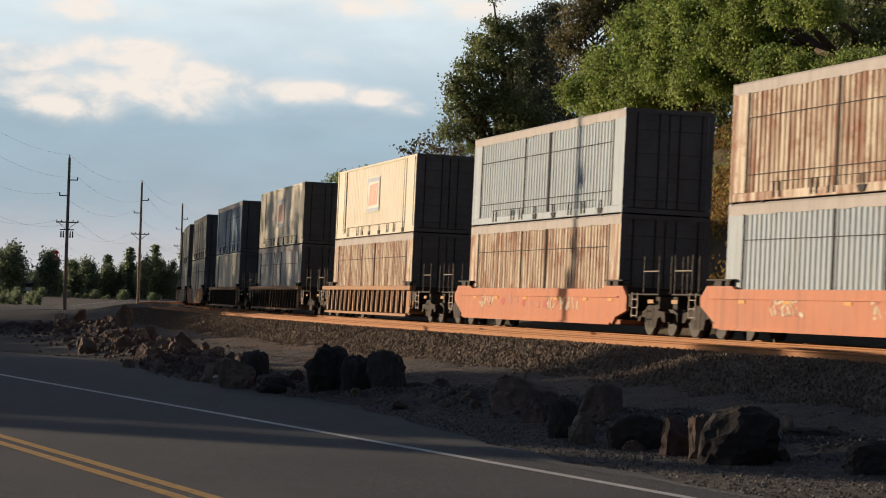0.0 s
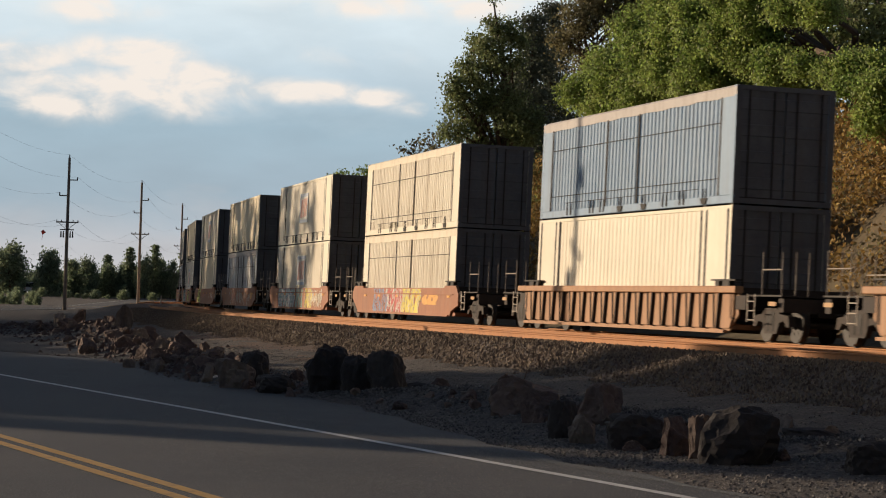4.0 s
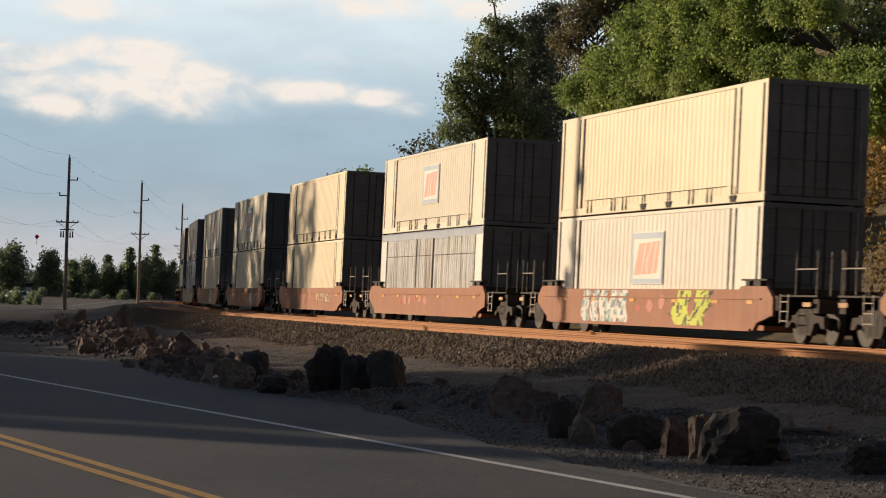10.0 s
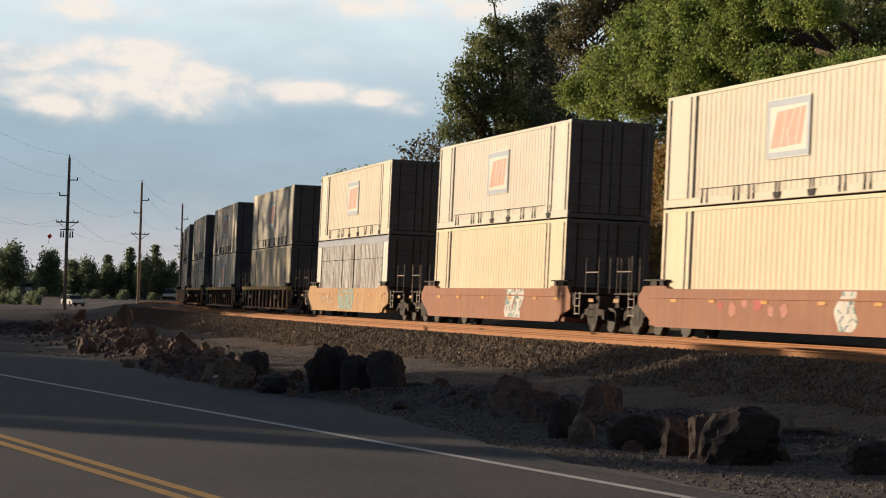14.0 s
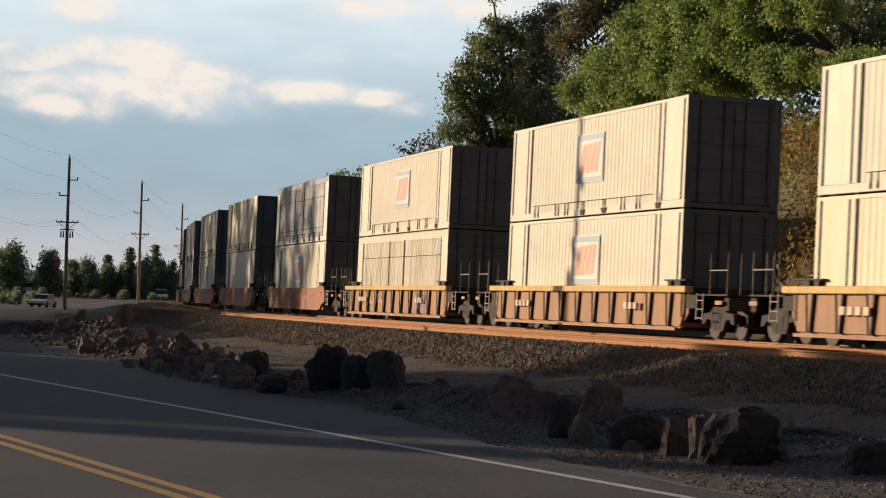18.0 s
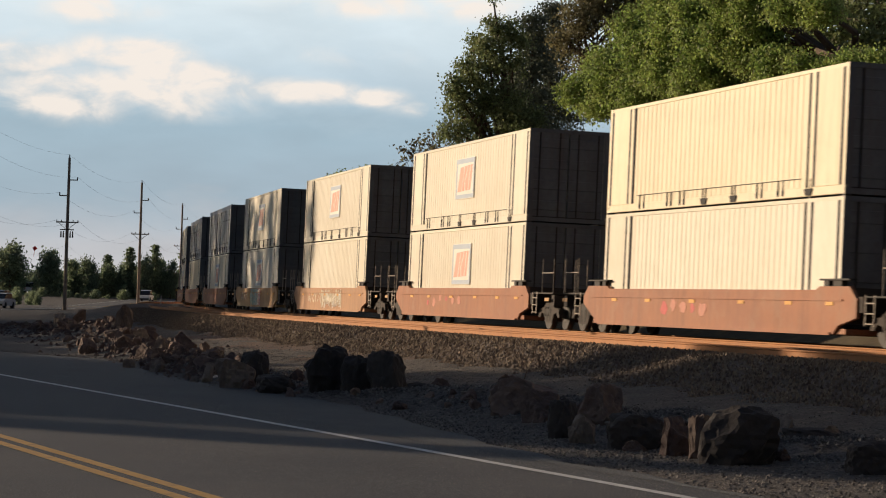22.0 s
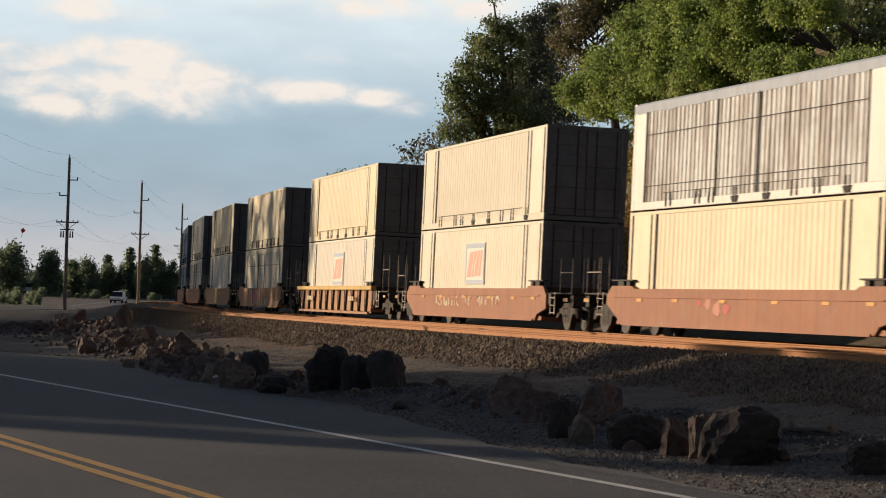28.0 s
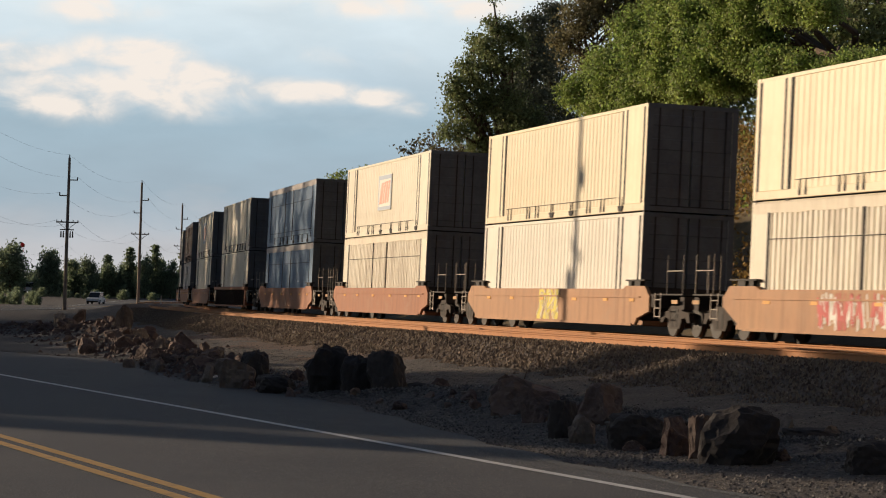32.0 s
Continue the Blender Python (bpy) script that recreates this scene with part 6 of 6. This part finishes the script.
    for y in np.arange(51.2, 69.5, 2.4):
        stand(-43 + rnd.uniform(-1.5, 1.5), y, 15.8 * rnd.uniform(0.97, 1.04), 2.6 if y < 62 else 3.3, k)
        stand(-48 + rnd.uniform(-1.5, 1.5), y + 2.5, 15.6 * rnd.uniform(0.94, 1.05), 3.0, k + 1)
        k += 2
    stand(-43, 73.0, 15.6, 2.0, 0)
    for y in np.arange(71.5, 81, 2.6):
        stand(-44, y, 8.2, 2.4, k)
        k += 1
    for y in np.arange(83, 146, 2.8):
        stand(-43.5 + rnd.uniform(-0.8, 0.8), y, rnd.uniform(7.4, 8.2) + (0.8 if y > 106 else 0.0), 2.4, k)
        k += 1
    for y in np.arange(143.5, 300, 4.8):
        thin_stand(-62 + rnd.uniform(-1, 1) - 0.02 * (y - 149), y, rnd.uniform(20.5, 23.5), 4.4 if y > 156 else 3.2, k)
        if y > 156 and k % 4 == 0:
            thin_stand(-68 + rnd.uniform(-2, 2) - 0.02 * (y - 149), y + 2.5, rnd.uniform(20, 23), 4.6, k + 1)
        k += 2
    # row added behind the camera to keep low sky off the container ends
    for x in np.arange(-34, 44, 6.0):
        stand(x, -22 + rnd.uniform(-2, 2), rnd.uniform(11, 14), 4.4, k)
        k += 1


# ---- poles and wires ----
POLES = [(-22.0, 85.2), (-33.6, 160.0), (-35.5, 238.0), (-35.8, 298.0), (-38.7, 373.0), (-40.0, 440.0)]


def utility_pole(i, x, y):
    z = hill_z(x, y)
    pole = tagged(new("utility_pole"), "tall weathered wooden utility pole with crossarms and insulators", "utility pole", "utility poles")
    h = {2: 14.4, 3: 14.75, 4: 15.0}.get(i, 14.9)
    part("pole", Build().tube((0, 0, -1.0), (0, 0, h), 0.19, 0.12, 10), M["pole"], pole)
    for zz, sx in ((h - 2.1, 1), (h - 3.6, -1)):
        part("arm", Build().cbox(min(0, sx * 0.85), max(0, sx * 0.85), -0.06, 0.06, zz - 0.05, zz + 0.05, 0.01), M["pole"], pole)
        part("insulator", Build().tube((sx * 0.82, 0, zz + 0.05), (sx * 0.82, 0, zz + 0.3), 0.06, 0.04, 8), M["dark"], pole)
    part("insulator", Build().tube((0, 0, h), (0, 0, h + 0.3), 0.06, 0.04, 8), M["dark"], pole)
    zz = h - 6.1
    part("crossarm", Build().cbox(-1.05, 1.05, -0.14, -0.02, zz - 0.06, zz + 0.06, 0.01), M["pole"], pole)
    for sx in (-1, -0.55, 0.55, 1):
        part("insulator", Build().tube((sx, -0.08, zz + 0.05), (sx, -0.08, zz + 0.22), 0.05, 0.03, 7), M["dark"], pole)
    for sx in (-1, 1):
        part("brace", Build().tube((sx * 0.8, -0.1, zz - 0.06), (0, -0.17, zz - 0.75), 0.025, n=5), M["dark"], pole)
    if i == 2:
        part("lower_crossarm", Build().cbox(-0.65, 0.65, -0.16, -0.04, zz - 0.75, zz - 0.65, 0.01), M["pole"], pole)
        for sx in (-0.55, -0.32, 0.32, 0.55):
            part("cutout", Build().tube((sx, -0.16, zz - 1.45), (sx, -0.16, zz - 0.85), 0.08, 0.05, 8), M["dark"], pole)
    # unseen fittings, added to cast the two blobs in this pole's shadow
    if i == 0:
        part("transformer", Build().tube((0.2, 0.34, zz - 1.5), (0.2, 0.34, zz - 0.6), 0.2, 0.2, 12), M["dark"], pole)
        part("switch_box", Build().box(-0.2, 0.2, -0.42, -0.12, zz + 1.9, zz + 2.35), M["dark"], pole)
    pole.location = (x, y, z)
    return [Vector((x, y, z + h + 0.28)), Vector((x + 0.82, y, z + h - 1.8)), Vector((x - 0.82, y, z + h - 3.3)), Vector((x - 1, y, z + h - 5.9)), Vector((x + 1, y, z + h - 5.9)), Vector((x, y, z + h - 8.2))]


def make_poles():
    ends = [utility_pole(i, x, y) for i, (x, y) in enumerate(POLES)]
    first = [p + Vector((-4.0, -72, 0)) for p in ends[0]]
    for a, b in zip([first] + ends[:-1], ends):
        for k, (p, q) in enumerate(zip(a, b)):
            w = Build()
            last = p
            for j in range(1, 15):
                u = j / 14
                here = p.lerp(q, u) - Vector((0, 0, 1)) * (1.1 + 0.15 * k) * 4 * u * (1 - u)
                w.tube(last, here, 0.007, n=4)
                last = here
            tagged(part("power_line", w, M["wire"]), "thin dark power line hung between the poles", "power line", "power lines")
    o = new("marker_post", Build().tube((0, 0, -0.2), (0, 0, 1.35), 0.06, 0.055, 8).mesh("marker_post", M["panel"]))
    o.location = (-27.2, 245, hill_z(-27.2, 245))
    tagged(o, "slim white marker post beside the track", "marker post")


# ---- cars ----
def motor_car(paint, label, tall=0.0):
    car = tagged(new("car"), label, "car")
    side = [(-2.2, 0.30), (-2.25, 0.62), (-2.1, 0.86), (-1.2, 0.95), (1.25, 0.93), (2.15, 0.76), (2.3, 0.52), (2.25, 0.28)]
    body = Build().prism(side, -0.86, 0.86, "y")
    part("body", body, M[paint], car)
    roof = [(-1.75, 0.94), (-1.2, 1.40 + tall), (0.25, 1.45 + tall), (0.7, 1.36 + tall), (1.3, 0.92)]
    part("cabin", Build().prism(roof, -0.72, 0.72, "y"), M["glass"], car, "dark windows")
    part("roof", Build().prism([(-1.3, 1.38 + tall), (0.3, 1.43 + tall), (0.6, 1.40 + tall), (0.2, 1.48 + tall), (-1.1, 1.47 + tall)], -0.73, 0.73, "y"), M[paint], car)
    for x in (-1.4, 1.4):
        for y in (-0.8, 0.8):
            part("wheel", Build().tube((x, y - 0.1, 0.32), (x, y + 0.1, 0.32), 0.32, n=14), M["rubber"], car)
    for y in (-0.62, 0.62):
        part("headlight", Build().box(2.2, 2.31, y - 0.18, y + 0.18, 0.56, 0.70), M["panel"], car)
        part("tail_light", Build().box(-2.27, -2.2, y - 0.14, y + 0.14, 0.62, 0.82), M["red"], car)
    part("bumper", Build().box(2.22, 2.36, -0.8, 0.8, 0.28, 0.46), M["dark"], car)
    return car


TRAFFIC = []


def make_far():
    lot = Build()
    for x, y, a, paint, lab in ((-65, 402, 80, "carpaint", "white parked car behind the shrubs"), (-62.5, 405, 85, "carpaint", "white parked car behind the shrubs"), (-57.5, 410, 90, "carsilver", "silver parked car behind the shrubs"), (-54.5, 412, 95, "carpaint", "white parked car behind the shrubs"), (-50.5, 415, 100, "carsilver", "silver parked car behind the shrubs")):
        c = motor_car(paint, lab, 0.25)
        c.matrix_basis = pose(x, y, hill_z(x, y) + 0.35, 0, 0, a)
        tagged(c, group="parked cars")
    # moving cars: seconds, x, y, heading
    sedan = motor_car("carpaint", "white saloon car turning onto the road")
    TRAFFIC.append((sedan, [(0, -84, 350, 5), (7, -70, 345, -15), (9, -61, 342, -35), (10, -57.0, 340, -55), (11, -54.5, 336, -38), (12, -51.6, 331, -42), (13, -49.2, 322, -50), (14, -45.8, 314, -64), (15.5, -44.6, 302, -95), (17, -43.4, 283, -98), (19, -41.8, 258, -97), (20, -41.5, 250, -95), (21, -41.3, 243, -95), (22, -41.2, 236, -95), (23, -41.1, 226, -95), (25, -41.0, 205, -95), (32, -38.5, 150, -80)]))
    van = motor_car("carpaint", "white car driving along the distant road", 0.2)
    TRAFFIC.append((van, [(0, -42.0, 520, -92), (14, -43.2, 402, -92), (19, -43.6, 388, -92), (23, -44.2, 372, -92), (28, -45.4, 355, -93), (32, -46.8, 342, -94)]))
    dark = motor_car("carsilver", "grey car with red tail lights driving away", 0.25)
    TRAFFIC.append((dark, [(0, -44, 60, 95), (12, -50, 150, 92), (20, -44.5, 222, 80), (21, -42.5, 232, 80), (22, -41.6, 238, 85), (23, -41.0, 244, 92), (24, -41.2, 246, 95), (25, -42.0, 252, 110), (27, -47, 268, 140), (28.5, -54, 276, 150), (32, -70, 290, 150)]))


def make_kite():
    kite = tagged(new("kite"), "small red fabric kite flying above the distant trees", "kite")
    part("sail", Build().add([(0, -0.04, 0.34), (-0.3, 0.03, 0.06), (0, -0.04, -0.34), (0.3, 0.03, 0.06), (0, 0.0, 0.0), (0, -0.06, 0.06)], [(0, 1, 5), (1, 2, 5), (2, 3, 5), (3, 0, 5), (0, 4, 1), (1, 4, 2), (2, 4, 3), (3, 4, 0)]), M["kite"], kite)
    part("spar", Build().tube((0, 0, -0.34), (0, 0, 0.34), 0.008, n=5).tube((-0.3, 0.03, 0.06), (0.3, 0.03, 0.06), 0.008, n=5), M["dark"], kite)
    part("tail", Build().box(-0.02, 0.02, -0.01, 0.0, -0.9, -0.34), M["kite"], kite, "short red ribbon tail")
    return kite


def travelled(t):
    return 21.1 * t - 0.0074 * t * t


def motions():
    # the kite swings about, now and then down behind the trees
    path = [(0, -45.9, 6.4), (2, -46.5, 6.6), (3.3, -48.3, 9.2), (5.5, -45.3, 7.4), (6, -45.7, 7.8), (7, -46.2, 7.1), (8, -45.9, 6.9), (9.5, -47.6, 7.6), (11, -49.0, 9.0), (12, -46.8, 7.1), (14, -46.8, 8.3), (15.5, -46.0, 5.2), (18.5, -46.0, 5.0), (20, -47.2, 8.8), (21, -50.0, 9.8),
            (22.5, -48.0, 5.6), (26, -48.0, 5.0), (27.5, -50.9, 7.6), (28, -50.0, 8.9), (28.5, -47.9, 8.7), (29.5, -45.1, 7.6), (30, -45.2, 7.8), (30.5, -46.0, 8.5), (31, -47.0, 8.8), (31.5, -48.3, 8.4), (32, -50.0, 7.2)]
    walk(KITE, [(t, pose(x, 300, z, 0, 12 * math.sin(t * 2.3), 14 * math.sin(t))) for t, x, z in path])
    times = [k * 0.5 for k in range(65)]
    for thing, s0, z in RIDERS:
        walk(thing, [(t, car_pose(s0 + travelled(t)) @ Matrix.Translation((0, 0, z))) for t in times])
    for thing, rows in TRAFFIC:
        walk(thing, [(t, pose(x, y, hill_z(x, y) + 0.02, 0, 0, a)) for t, x, y, a in rows])
    # all wheels turn alike
    lead = WHEELS[0]
    at = lead.location.copy()
    rows = []
    for k in range(961):
        t = min(32.0, k / 30)
        rows.append((t, Matrix.Translation(at) @ Matrix.Rotation(travelled(t) / 0.44, 4, "Y")))
    walk(lead, rows)
    for wheels in WHEELS[1:]:
        wheels.rotation_mode = "QUATERNION"
        wheels.animation_data_create()
        turn = lead.animation_data.action.copy() if abs(wheels.location.x - at.x) > 0.01 and wheels.location.x not in TURNS else TURNS.get(wheels.location.x, lead.animation_data.action)
        if wheels.location.x not in TURNS and abs(wheels.location.x - at.x) > 0.01:
            TURNS[wheels.location.x] = turn
            for curve in turn.layers[0].strips[0].channelbag(turn.slots[0]).fcurves:
                if curve.data_path == "location" and curve.array_index == 0:
                    for key in curve.keyframe_points:
                        key.co.y = wheels.location.x
                        key.handle_left.y = key.handle_right.y = wheels.location.x
        wheels.animation_data.action = turn
        wheels.animation_data.action_slot = turn.slots[0]


make_ground()
make_road()
make_shoulder()
make_tracks()
make_gravel()
make_rocks()
make_trees()
make_poles()
make_far()
make_train()
KITE = make_kite()
motions()
